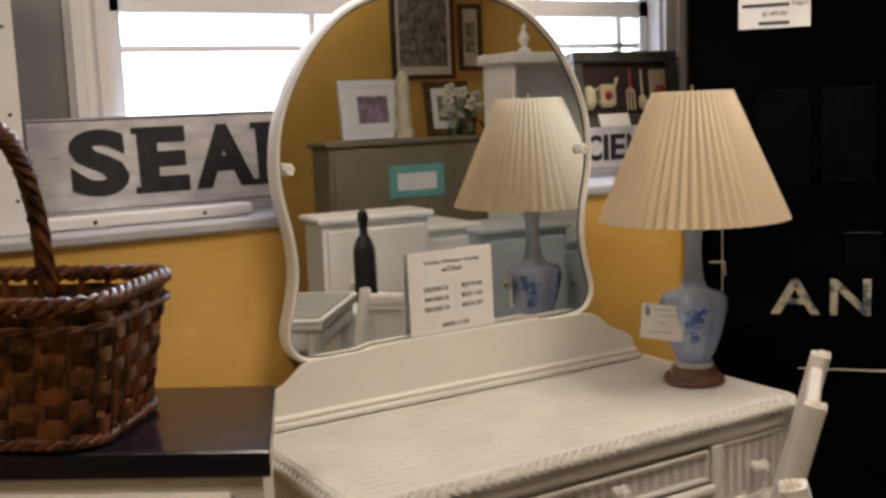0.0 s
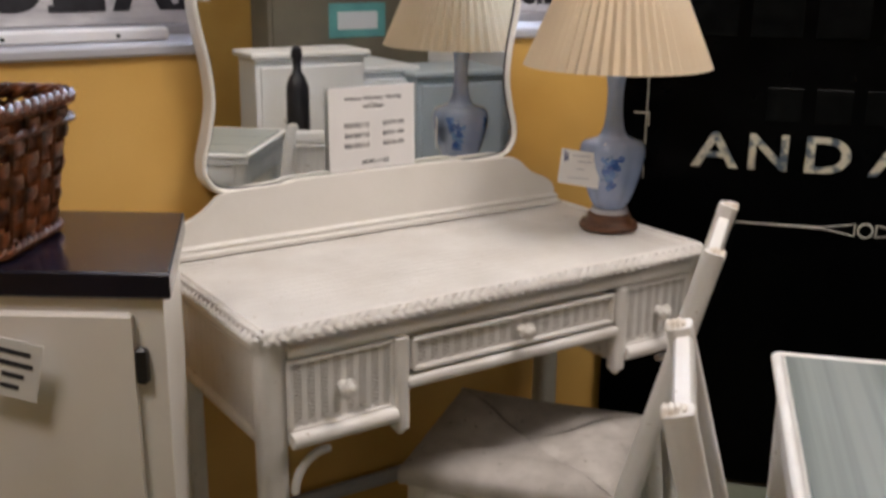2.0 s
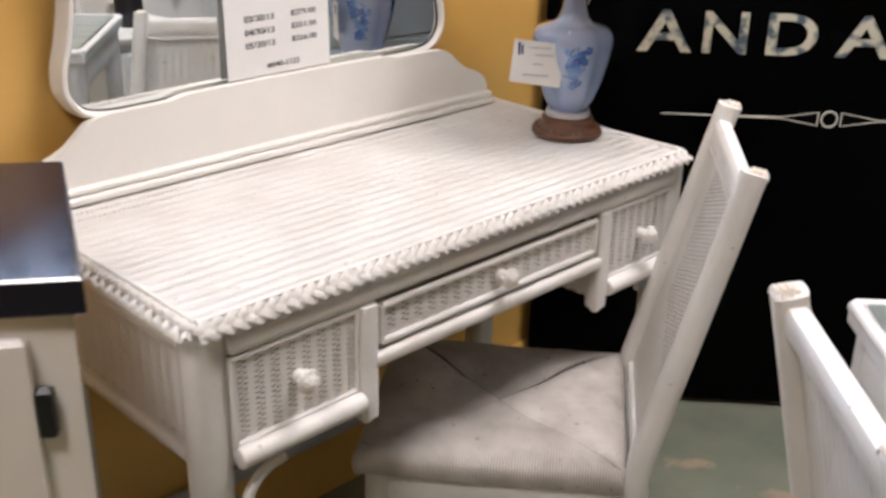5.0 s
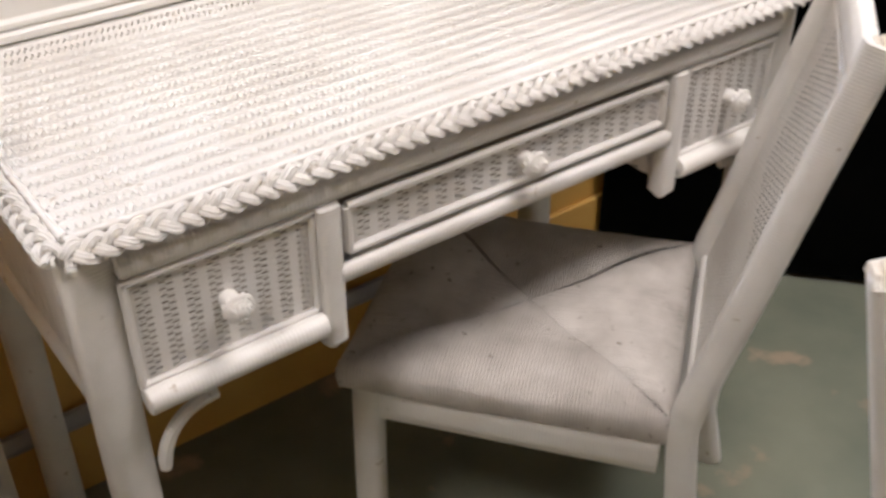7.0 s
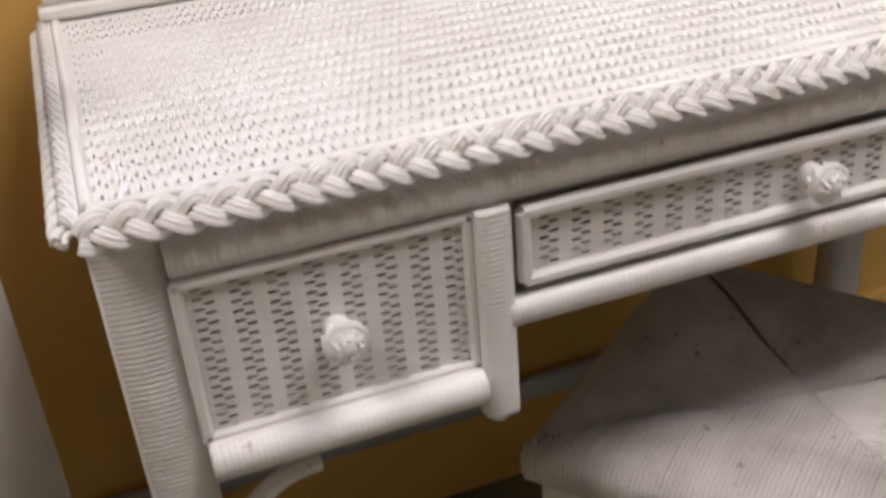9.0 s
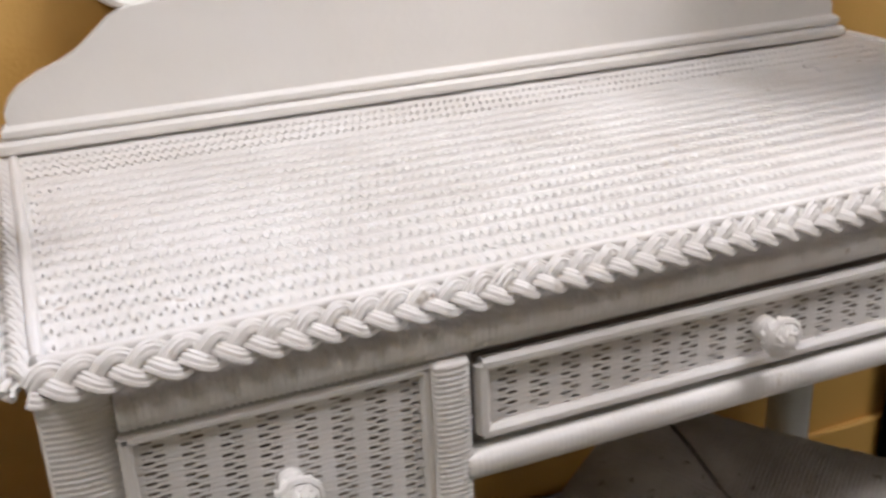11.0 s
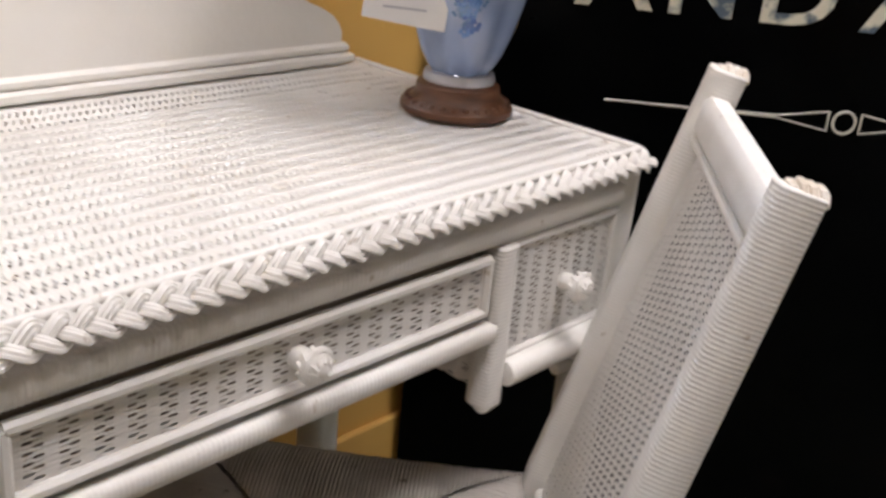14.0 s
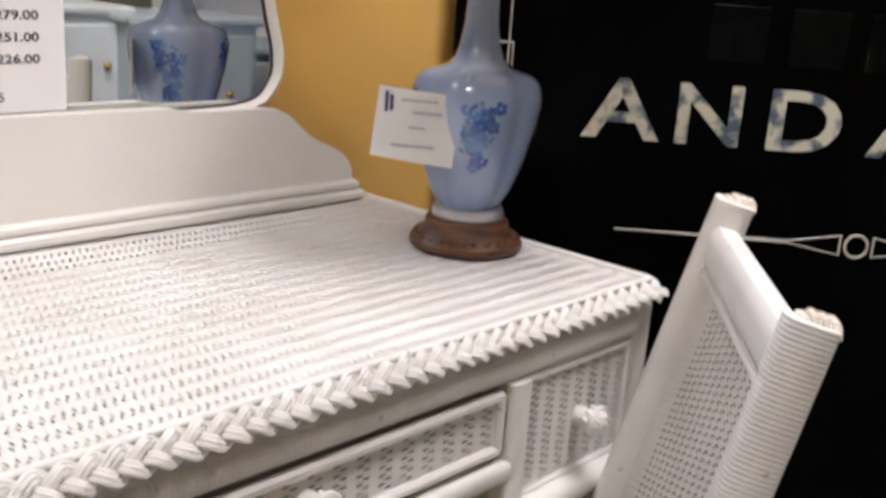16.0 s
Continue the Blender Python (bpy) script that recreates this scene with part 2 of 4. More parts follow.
        for r, z in profile:
            rows.append([(cx + r * (1 - depth * (0.5 + 0.5 * math.cos(lobes * 2 * math.pi * j / sides)) ** 3) * math.cos(2 * math.pi * j / sides),
                          cy + r * (1 - depth * (0.5 + 0.5 * math.cos(lobes * 2 * math.pi * j / sides)) ** 3) * math.sin(2 * math.pi * j / sides), z) for j in range(sides)])
        return self.grid(rows, True, caps)

    def ball(self, c, r, squash=1.0, sides=10):
        prof = [(max(r * math.sin(math.pi * i / 8), r * 0.03), -r * squash * math.cos(math.pi * i / 8)) for i in range(9)]
        rows = [[(c[0] + q * math.cos(2 * math.pi * j / sides), c[1] + q * math.sin(2 * math.pi * j / sides), c[2] + z) for j in range(sides)] for q, z in prof]
        return self.grid(rows, True, True)

    def weave(self, o, eu, ev, length, width, pitch=0.0041, period=0.0245, swing=0.0013, skip=0.0, ridge=0.0003, slot=0.33):
        """Strands that run along ev, side by side along eu, over and under paired stakes; each strand rises and sinks in turn."""
        o, eu, ev = Vector(o), Vector(eu), Vector(ev)
        en = eu.cross(ev).normalized()
        n = int(length / pitch)
        pitch = length / n
        stops = ((0.0, 0, 0), (0.09, 0, 0), (0.14, 1, 0), (0.36, 1, 0), (0.40, 0.4, 0.4), (0.44, 0, 1), (0.66, 0, 1), (0.71, 0, 0))
        count = max(1, round(width / period))
        period = width / count
        for i in range(n):
            rows = []
            odd = i % 2
            wide = slot * random.uniform(0.9, 1.1)
            for k in range(count * len(stops) + 1):
                q, (f, first, second) = k // len(stops), stops[k % len(stops)]
                v = min((q + f) * period, width)
                left = right = pitch * 0.503
                gap = pitch * wide
                if skip and (i * 7 + k // len(stops) * 3) % 11 < skip:
                    gap *= 0.3
                left -= gap * (first if odd else second)
                right -= gap * (second if odd else first)
                z = swing * (first - second) * (1 if odd else -1) * 0.2 + (0.0 if first or second else ridge)
                c = o + eu * ((i + 0.5) * pitch) + ev * v
                rows.append([c - eu * left + en * (z - 0.00022), c + eu * (right - left) * 0.5 + en * (z + 0.00014), c + eu * right + en * (z - 0.00022)])
            self.grid(rows)
        return self

    def plate(self, o, eu, ev, length, width, thick=0.003):
        o, eu, ev = Vector(o), Vector(eu), Vector(ev)
        en = eu.cross(ev).normalized() * thick
        a = [o, o + eu * length, o + eu * length + ev * width, o + ev * width]
        return self.grid([[p - en for p in a], a], True, True)


def mesh_of(name, shape, material, smooth=True):
    me = bpy.data.meshes.new(name)
    me.from_pydata(shape.v, [], shape.f)
    me.materials.append(material)
    me.polygons.foreach_set("use_smooth", [smooth and not shape.flat] * len(me.polygons))
    me.update()
    if smooth and not shape.flat and not shape.soft:
        me.set_sharp_from_angle(angle=radians(42))
    return me


def part(name, shape, material, parent, label="", smooth=True):
    ob = new(name, mesh_of(name, shape, material, smooth))
    ob.parent = parent
    return tagged(ob, label)


def thing(name, place, rz, label, category, group=""):
    ob = new(name)
    ob.empty_display_size = 0.05
    ob.location, ob.rotation_euler = place, (0, 0, radians(rz))
    return tagged(ob, label, category, group)


def single(name, shape, material, label, category, group="", place=(0, 0, 0), rz=0, smooth=True):
    ob = new(name, mesh_of(name, shape, material, smooth))
    ob.location, ob.rotation_euler = place, (0, 0, radians(rz))
    return tagged(ob, label, category, group)


def structure(name, shape, material, label="", parent=None):
    ob = new(name, mesh_of(name, shape, material))
    ob.parent = parent
    return tagged(ob, label, kind="structure")


def writing(body, thick=0.0, depth=0.001):
    """Vertices and faces of text in x, z, facing -y, with its box."""
    cu = bpy.data.curves.new("text", "FONT")
    cu.body, cu.offset, cu.resolution_u = body, thick, 4
    ob = bpy.data.objects.new("text", cu)
    me = bpy.data.meshes.new_from_object(ob)
    vs = [(v.co.x, v.co.y) for v in me.vertices]
    fs = [tuple(p.vertices) for p in me.polygons]
    edge = {}
    for f in fs:
        for a, b in zip(f, f[1:] + f[:1]):
            edge[(a, b)] = True
    rim = [e for e in edge if (e[1], e[0]) not in edge]
    bpy.data.objects.remove(ob)
    bpy.data.curves.remove(cu)
    bpy.data.meshes.remove(me)
    return vs, fs, rim


def lettering(body, x0, x1, z0, z1, y=0.0, depth=0.002, thick=0.0, keep=False):
    """Text filling a box in x, z; y is the surface on which it lies, facing -y. keep: keep its own proportions and fill the height."""
    vs, fs, rim = writing(body, thick)
    s = Shape()
    ax, bx = min(v[0] for v in vs), max(v[0] for v in vs)
    az, bz = min(v[1] for v in vs), max(v[1] for v in vs)
    kz = (z1 - z0) / (bz - az)
    kx = kz if keep else (x1 - x0) / (bx - ax)
    for d in (-depth, 0):
        s.v += [(x0 + (v[0] - ax) * kx, y + d, z0 + (v[1] - az) * kz) for v in vs]
    n = len(vs)
    s.f += fs
    s.f += [(a + n, b + n, b, a) for a, b in rim]
    s.flat = True
    return s


# ---- floor, walls, window ----
structure("floor", Shape().box(-3.0, 4.2, -4.4, 0.6, -0.1, 0.0), FLOOR, "worn grey-green painted concrete floor")
structure("ceiling", Shape().box(-3.1, 4.3, -4.5, 1.0, 2.7, 2.8), CEILING, "unseen ceiling, darkened to cut bounced light")
structure("wall_window_side", Shape().box(-3.0, 4.2, 0.5, 0.62, 0.0, 1.145), YELLOW, "yellow painted half wall under a wide sill")
structure("wall_back", Shape().box(-3.0, 4.2, -4.5, -4.4, 0.0, 2.7), YELLOW, "yellow painted wall")
structure("wall_side", Shape().box(-3.1, -3.0, -4.5, 1.0, 0.0, 2.7), YELLOW, "yellow painted wall")
structure("wall_far", Shape().box(4.2, 4.3, -4.5, 1.0, 0.0, 2.7), YELLOW, "yellow painted wall")
structure("wall_reveal_a", Shape().box(-3.0, -0.205, 0.76, 0.9, 1.145, 2.7), GREYWALL, "dark grey wall beside the window")
structure("wall_reveal_b", Shape().box(1.43, 4.2, 0.76, 0.9, 1.145, 2.7), GREYWALL, "dark grey wall beside the window")
structure("wall_over_window", Shape().box(-0.205, 1.43, 0.76, 0.9, 2.25, 2.7), GREYWALL, "dark grey wall over the window")
structure("wall_under_window", Shape().box(-3.0, 4.2, 0.62, 0.9, 1.0, 1.145), GREYWALL)
sill = structure("window_sill", Shape().box(-3.0, 4.2, 0.488, 0.70, 1.1455, 1.168, 0.005), SILL, "wide grey painted window sill")
structure("window_stool", Shape().box(-0.45, 1.62, 0.70, 0.80, 1.1455, 1.188, 0.004), SILL, "raised grey painted strip of the sill")
base = structure("baseboard", Shape().box(-3.0, 4.2, 0.486, 0.4995, 0.0, 0.134, 0.003), YELLOW, "baseboard painted with the wall")
structure("trim", Shape().tube([(-3.0, 0.484, 0.15), (0.93, 0.484, 0.15)], 0.012, 8, h=0.018), SILL, "grey rounded cap of the baseboard")

window = tagged(new("window_1"), "white painted sash window, blown out by daylight", kind="structure")
XL, XR, ZB, ZT = -0.115, 1.335, 1.19, 2.2
for xa, xb in ((-0.205, XL), (XR, 1.43)):
    s = Shape().box(xa, xb, 0.756, 0.80, 1.188, 2.25, 0.004)
    s.box(xa + 0.012, xa + 0.03, 0.744, 0.757, 1.188, 2.25, 0.004)
    s.box(xb - 0.03, xb - 0.016, 0.748, 0.757, 1.188, 2.25, 0.004)
    part("window_casing", s, CASING, window)
part("window_casing", Shape().box(-0.205, 1.43, 0.756, 0.80, 2.2, 2.28, 0.004), CASING, window)
for xa, xb in ((XL, XL + 0.03), (XR - 0.03, XR)):
    part("sash_stile", Shape().box(xa, xb, 0.80, 0.84, ZB, ZT, 0.003), CASING, window)
for z, t in ((1.215, 0.025), (1.60, 0.022), (2.18, 0.02)):
    part("sash_rail", Shape().box(XL, XR, 0.80, 0.842, z - t, z + t, 0.003), CASING, window)
for x in (0.345, 0.74, 1.24):
    part("muntin", Shape().box(x - 0.008, x + 0.008, 0.808, 0.834, ZB, ZT, 0.002), CASING, window)
for z in (1.505, 1.9):
    part("muntin", Shape().box(XL, XR, 0.808, 0.834, z - 0.007, z + 0.007, 0.002), CASING, window)
glass = plain("clear_glass", (1, 1, 1), 0.0)
glass.node_tree.nodes["Principled BSDF"].inputs["Transmission Weight"].default_value = 1.0
pane = part("pane", Shape().box(XL, XR, 0.819, 0.822, ZB, ZT), glass, window)
pane.visible_shadow = False
backdrop = new("backdrop", mesh_of("backdrop", Shape().plate((-3.5, 2.2, 0.2), (1, 0, 0), (0, 0, 1), 9, 4.5), SKYGLOW))
tagged(backdrop, "bright overcast daylight outside the window", kind="structure")

# ---- black painted sign panel, set across the corner ----
PANEL_TURN = -48.8
panel = thing("sign_panel", (1.162, 0.473, 0.0), PANEL_TURN, "tall glossy black sign board with silver letters, standing across the corner", "sign")
PX = 0.19
part("board", Shape().box(0.0, 1.5, 0.0, 0.035, 0.012, 2.2, 0.002), BLACK, panel)
for ch, a, b in (("A", 0.0, 0.112), ("N", 0.134, 0.224), ("D", 0.264, 0.366), ("A", 0.405, 0.52), ("L", 0.552, 0.63)):
    part("letter", lettering(ch, PX + a, PX + b, 0.838, 0.924, -0.0005, 0.002, 0.018), LEAF, panel, "worn silver-leaf letter")
mid = PX + 0.416
ring = [(mid + 0.0165 * math.cos(2 * math.pi * i / 28), -0.0015, 0.706 + 0.0165 * math.sin(2 * math.pi * i / 28)) for i in range(29)]
part("ornament", Shape().tube(ring, 0.0022, 5, up=(0, 1, 0)), LINE, panel, "small silver ring in a drawn line")
for sgn in (-1, 1):
    a, b, c = mid + sgn * 0.024, mid + sgn * 0.1, mid + sgn * 0.352
    tri = Shape()
    tri.tube([(a, -0.0015, 0.691), (a, -0.0015, 0.721)], 0.0017, 5)
    tri.tube([(a, -0.0015, 0.7205), (b, -0.0015, 0.7075), (c, -0.0015, 0.7063)], 0.0014, 5)
    tri.tube([(a, -0.0015, 0.6915), (b, -0.0015, 0.7045), (c, -0.0015, 0.7057)], 0.0014, 5)
    part("ornament", tri, LINE, panel, "long silver arrow-shaped flourish")
part("border_line", Shape().tube([(PX - 0.112, -0.0012, 0.80), (PX - 0.112, -0.0012, 1.2)], 0.0012, 5), LINE, panel)
part("border_line", Shape().tube([(PX - 0.143, -0.0012, 0.962), (PX - 0.106, -0.0012, 0.962), (PX - 0.106, -0.0012, 0.93)], 0.0022, 5), LINE, panel)
for k in range(5):
    part("raised_bar", Shape().box(PX - 0.03 + 0.145 * k, PX + 0.085 + 0.145 * k, -0.003, 0.001, 1.15, 1.37, 0.0015), RAISED, panel, "dark worn bar, hardly visible")
for k in range(4):
    part("raised_bar", Shape().box(PX + 0.165 + 0.11 * k, PX + 0.245 + 0.11 * k, -0.003, 0.001, 0.955, 1.035, 0.0015), RAISED, panel, "dark worn bar, hardly visible")
label = thing("price_label", (0, 0, 0), 0, "white paper price label taped to the black sign board", "label")
label.location = panel.matrix_basis.to_3x3() @ Vector((0, 0, 0))
label.matrix_basis = panel.matrix_basis.copy()
part("paper", Shape().box(PX - 0.073, PX + 0.086, -0.004, -0.0022, 1.512, 1.63), PAPER, label)
part("print", lettering("Sign", PX + 0.045, PX + 0.08, 1.559, 1.571, -0.0042, 0.0004, 0.012), INK, label)
part("print", lettering("$149.00", PX - 0.02, PX + 0.035, 1.538, 1.55, -0.0042, 0.0004, 0.012), INK, label)
part("bar", Shape().box(PX - 0.065, PX + 0.04, -0.0046, -0.0041, 1.560, 1.568), INK, label)
part("bar", Shape().box(PX - 0.028, PX + 0.04, -0.0046, -0.0041, 1.519, 1.527), INK, label)

# ---- wicker vanity ----
vanity = thing("vanity", (0, 0, 0), 0, "white painted wicker vanity table with three drawers and a braided edge", "vanity")
X1, YB = 1.0, 0.425


def rod(name, a, b, w, h=None, rib=0.0008, pitch=0.0044, square=0.75, label="", parent=None, mat=None):
    return part(name, Shape().tube([a, b], w, 12, rib, pitch, h, square), mat or WICKER, parent or vanity, label)


top = tagged(part("woven_top", Shape().weave((0.0145, 0.014, 0.7585), (1, 0, 0), (0, 1, 0), X1 - 0.029, YB - 0.012, 0.0038, 0.0235, swing=0.0009, ridge=0.0004, slot=0.235), WICKER, vanity, "close-woven white wicker top"), kind="stuff")
part("backing", Shape().box(0.014, X1 - 0.014, 0.016, 0.44, 0.728, 0.734), WICKER, vanity)
part("rear_strip", Shape().box(0.012, X1 - 0.012, 0.4235, 0.455, 0.740, 0.7595, 0.001), WICKER, vanity)
for a, b in (((0.012, 0.009, 0.7595), (X1 - 0.012, 0.009, 0.7595)), ((0.012, 0.012, 0.7595), (0.012, 0.45, 0.7595)), ((X1 - 0.012, 0.012, 0.7595), (X1 - 0.012, 0.45, 0.7595))):
    rod("edge_cane", a, b, 0.0042, rib=0, square=0)

for x in (0.003, X1 - 0.021):
    part("edge_board", Shape().box(x, x + 0.018, 0.004, 0.45, 0.736, 0.7525, 0.001), WICKER, vanity)


def braid(ax, ay, bx, by, out, z=0.7495, name="braid_cane"):
    """Three flat strands of three canes each, plaited along an edge."""
    a, b = Vector((ax, ay, z)), Vector((bx, by, z))
    d = (b - a).normalized()
    o = Vector(out).normalized()
    across = (Vector((0, 0, 1)) * 0.76 + o * -0.65).normalized()
    face = d.cross(across).normalized()
    if face.dot(o) < 0:
        face = -face
    total = (b - a).length
    wave = total / round(total / 0.058)
    n = int(total / 0.0026)
    for k in range(3):
        for ply in (-1, 0, 1):
            path = []
            for i in range(n + 1):
                q = i / n * total
                ph = 2 * math.pi * (q / wave + k / 3) + 0.12 * math.sin(q * 37)
                lat = 0.0086 * math.sin(ph)
                slope = 0.0086 * math.cos(ph) * 2 * math.pi / wave
                nl = math.hypot(1, slope)
                off = 0.0029 * ply * (1 + 0.15 * math.sin(q * 91 + k))
                hi = 0.0043 * math.sin(2 * ph) - 0.0009 * ply * ply
                path.append(a + d * (q - off * slope / nl) + across * (lat + off / nl) + face * (hi + 0.004 + 0.0004 * random.random()))
            part(name, Shape().tube(path, 0.0023, 6, h=0.0022, up=tuple(face)), WICKER, vanity)


braid(0.004, -0.002, X1 - 0.010, -0.002, (0, -1, 0))
braid(0.0, 0.45, 0.0, 0.0, (-1, 0, 0))
braid(X1 - 0.004, 0.008, X1 - 0.004, 0.45, (1, 0, 0), 0.742)
# frame
for x, y in ((0.027, 0.028), (X1 - 0.024, 0.028), (0.03, 0.42), (0.920, 0.41)):
    rod("leg", (x, y, 0.0), (x, y, 0.738), 0.0235, 0.0235, 0.0009, 0.0042, 0.85)
for x in (0.261, 0.767):
    rod("post", (x, 0.006, 0.533), (x, 0.006, 0.705), 0.0145, 0.0145, 0.0009, 0.0042, 0.8)
    part("post_foot", Shape().ball((x, 0.006, 0.532), 0.010), WICKER, vanity)
rod("apron", (0.048, 0.012, 0.7195), (X1 - 0.046, 0.012, 0.7195), 0.017, 0.012, 0.0008, 0.0048, 0.95, "cane-wrapped band under the braid")
rod("side_rail", (0.016, 0.05, 0.722), (0.016, 0.41, 0.722), 0.0105, 0.015, 0.0004, 0.0045, 0.9)
rod("side_rail", (0.016, 0.05, 0.562), (0.016, 0.41, 0.562), 0.011, 0.011, 0.0004, 0.0045, 0.3)
rod("side_rail", (X1 - 0.016, 0.05, 0.722), (X1 - 0.016, 0.41, 0.722), 0.0105, 0.015, 0.0004, 0.0045, 0.9)
rod("side_rail", (X1 - 0.016, 0.05, 0.562), (X1 - 0.016, 0.41, 0.562), 0.011, 0.011, 0.0004, 0.0045, 0.3)


def woven(name, o, eu, ev, length, width, pitch=0.0034, period=0.0245, label="", parent=None):
    s = Shape().weave(o, eu, ev, length, width, pitch, period, 0.0011)
    en = Vector(eu).cross(Vector(ev)).normalized()
    s.plate(Vector(o) - en * 0.014, eu, ev, length, width, 0.002)
    return tagged(part(name, s, WICKER, parent or vanity, label), kind="stuff")


woven("side_panel", (0.014, 0.025, 0.566), (0, 0, 1), (0, 1, 0), 0.146, 0.40)
woven("side_panel", (X1 - 0.014, 0.425, 0.566), (0, 0, 1), (0, -1, 0), 0.146, 0.40)
woven("inner_panel", (0.262, 0.41, 0.545), (0, 0, 1), (0, -1, 0), 0.155, 0.39)
woven("inner_panel", (0.766, 0.02, 0.545), (0, 0, 1), (0, 1, 0), 0.155, 0.39)
part("bottom_board", Shape().box(0.03, 0.258, 0.02, 0.43, 0.548, 0.556), WICKER, vanity)
part("bottom_board", Shape().box(0.77, 0.97, 0.02, 0.43, 0.548, 0.556), WICKER, vanity)
part("bottom_board", Shape().box(0.27, 0.76, 0.03, 0.43, 0.606, 0.612), WICKER, vanity)
woven("back_panel", (0.97, 0.448, 0.56), (0, 0, 1), (-1, 0, 0), 0.18, 0.94, 0.006, 0.03)


def rosette(parent, x, z, y=-0.004):
    """A round pull of coiled cane on a short stem."""
    part("knob_stem", Shape().tube([(x, y + 0.010, z), (x, y - 0.012, z)], 0.0098, 12, 0.0008, 0.005), WICKER, parent)
    coil = []
    for i in range(150):
        q = i / 149
        a = q * 2 * math.pi * 4.4
        r = 0.0145 * math.sin(math.pi * (0.96 - 0.93 * q) * 0.5) if q > 0.3 else 0.0102 + 0.0043 * math.sin(q / 0.3 * math.pi / 2)
        coil.append((x + r * math.cos(a), y - 0.014 - 0.009 * q ** 0.8, z + r * math.sin(a)))
    part("knob_coil", Shape().tube(coil, 0.0031, 6, up=(0, 1, 0.01)), WICKER, parent)
    for i in range(9):
        a = 2 * math.pi * i / 9
        lobe = Shape().tube([(x + 0.013 * math.cos(a), y - 0.008, z + 0.013 * math.sin(a)), (x + 0.0135 * math.cos(a + 0.35), y - 0.017, z + 0.0135 * math.sin(a + 0.35)),
                             (x + 0.006 * math.cos(a + 0.8), y - 0.025, z + 0.006 * math.sin(a + 0.8))], 0.0027, 5)
        part("knob_lobe", lobe, WICKER, parent)
    return part("knob", Shape().ball((x, y - 0.017, z), 0.0105), WICKER, parent, "round knob of coiled cane")


def drawer(x0, x1, z0, z1, kx, kz, frame=True):
    d = part("drawer", Shape().box(x0 + 0.004, x1 - 0.004, 0.024, 0.38, z0 + 0.003, z1 - 0.003, 0.002), WICKER, vanity)
    # dark plate added behind the weave so its slots look deep and shaded
    part("backing", Shape().box(x0 + 0.008, x1 - 0.008, 0.0205, 0.0235, z0 + 0.008, z1 - 0.008), SLOTBACK, d)
    e = 0.011 if frame else 0.004
    s = Shape().weave((x1 - e, 0.003, z0 + e), (0, 0, 1), (-1, 0, 0), z1 - z0 - 2 * e, x1 - x0 - 2 * e, 0.0037, 0.0245, 0.0011, ridge=0.0001, slot=0.31)
    tagged(part("woven_front", s, WICKER, d), kind="stuff")
    if frame:
        for a, b in (((x0 + 0.006, z0 + 0.006), (x1 - 0.006, z0 + 0.006)), ((x0 + 0.006, z1 - 0.006), (x1 - 0.006, z1 - 0.006)), ((x0 + 0.006, z0 + 0.006), (x0 + 0.006, z1 - 0.006)), ((x1 - 0.006, z0 + 0.006), (x1 - 0.006, z1 - 0.006))):
            part("moulding", Shape().tube([(a[0], 0.002, a[1]), (b[0], 0.002, b[1])], 0.0056, 8), WICKER, d)
    else:
        for x in (x0 + 0.003, x1 - 0.003):
            part("edge_cane", Shape().tube([(x, 0.003, z0), (x, 0.003, z1)], 0.0045, 8), WICKER, d)
        for z in (z0 + 0.003, z1 - 0.002):
            part("edge_cane", Shape().tube([(x0, 0.003, z), (x1, 0.003, z)], 0.0045, 8), WICKER, d)
    rosette(d, kx, kz)
    return d


drawer(0.279, 0.751, 0.634, 0.700, 0.520, 0.668)
drawer(0.047, 0.2475, 0.578, 0.702, 0.147, 0.642, False)
drawer(0.781, 0.953, 0.578, 0.702, 0.872, 0.640, False)
rod("lower_rail", (0.27, 0.002, 0.6185), (0.758, 0.002, 0.6185), 0.011, 0.011, 0.0004, 0.0045, 0.6)
rod("lower_rail", (0.048, -0.004, 0.566), (0.247, -0.004, 0.566), 0.0142, 0.0142, 0.0003, 0.0045, 0.1)
rod("lower_rail", (0.781, -0.004, 0.566), (0.954, -0.004, 0.566), 0.0142, 0.0142, 0.0003, 0.0045, 0.1)
for x, sgn in ((0.05, 1), (X1 - 0.047, -1)):
    arc = [(x + sgn * (0.006 + 0.058 * (1 - math.cos(a * math.pi / 20))), 0.004, 0.466 + 0.067 * math.sin(a * math.pi / 20)) for a in range(11)]
    arc.append((x + sgn * 0.072, 0.004, 0.5325))
    part("bracket", Shape().tube(arc, 0.0075, 8, up=(0, 1, 0)), WICKER, vanity, "small curved bracket under the drawer")
# back rail and shaped board
BX0, BX1 = 0.012, 0.952
part("back_rail", Shape().box(BX0 - 0.012, BX1 + 0.014, 0.430, 0.455, 0.7625, 0.775, 0.003), CREAM, vanity)
part("back_rail", Shape().box(BX0 - 0.006, BX1 + 0.008, 0.435, 0.455, 0.775, 0.788, 0.004), CREAM, vanity)


def board_outline():
    """Half of the crest: from the end up the ogee to the flat top."""
    right = [(0.0, 0.770), (0.0, 0.800), (0.006, 0.812), (0.016, 0.822), (0.034, 0.832), (0.055, 0.840), (0.072, 0.849), (0.088, 0.862), (0.104, 0.876), (0.122, 0.884), (0.145, 0.886), (0.24, 0.887), (0.27, 0.893), (0.46, 0.894)]
    c = (BX0 + BX1) / 2
    pts = [(BX0 + dx, z) for dx, z in right] + [(BX1 - dx, z) for dx, z in reversed(right)]
    return [p for p in pts if p]


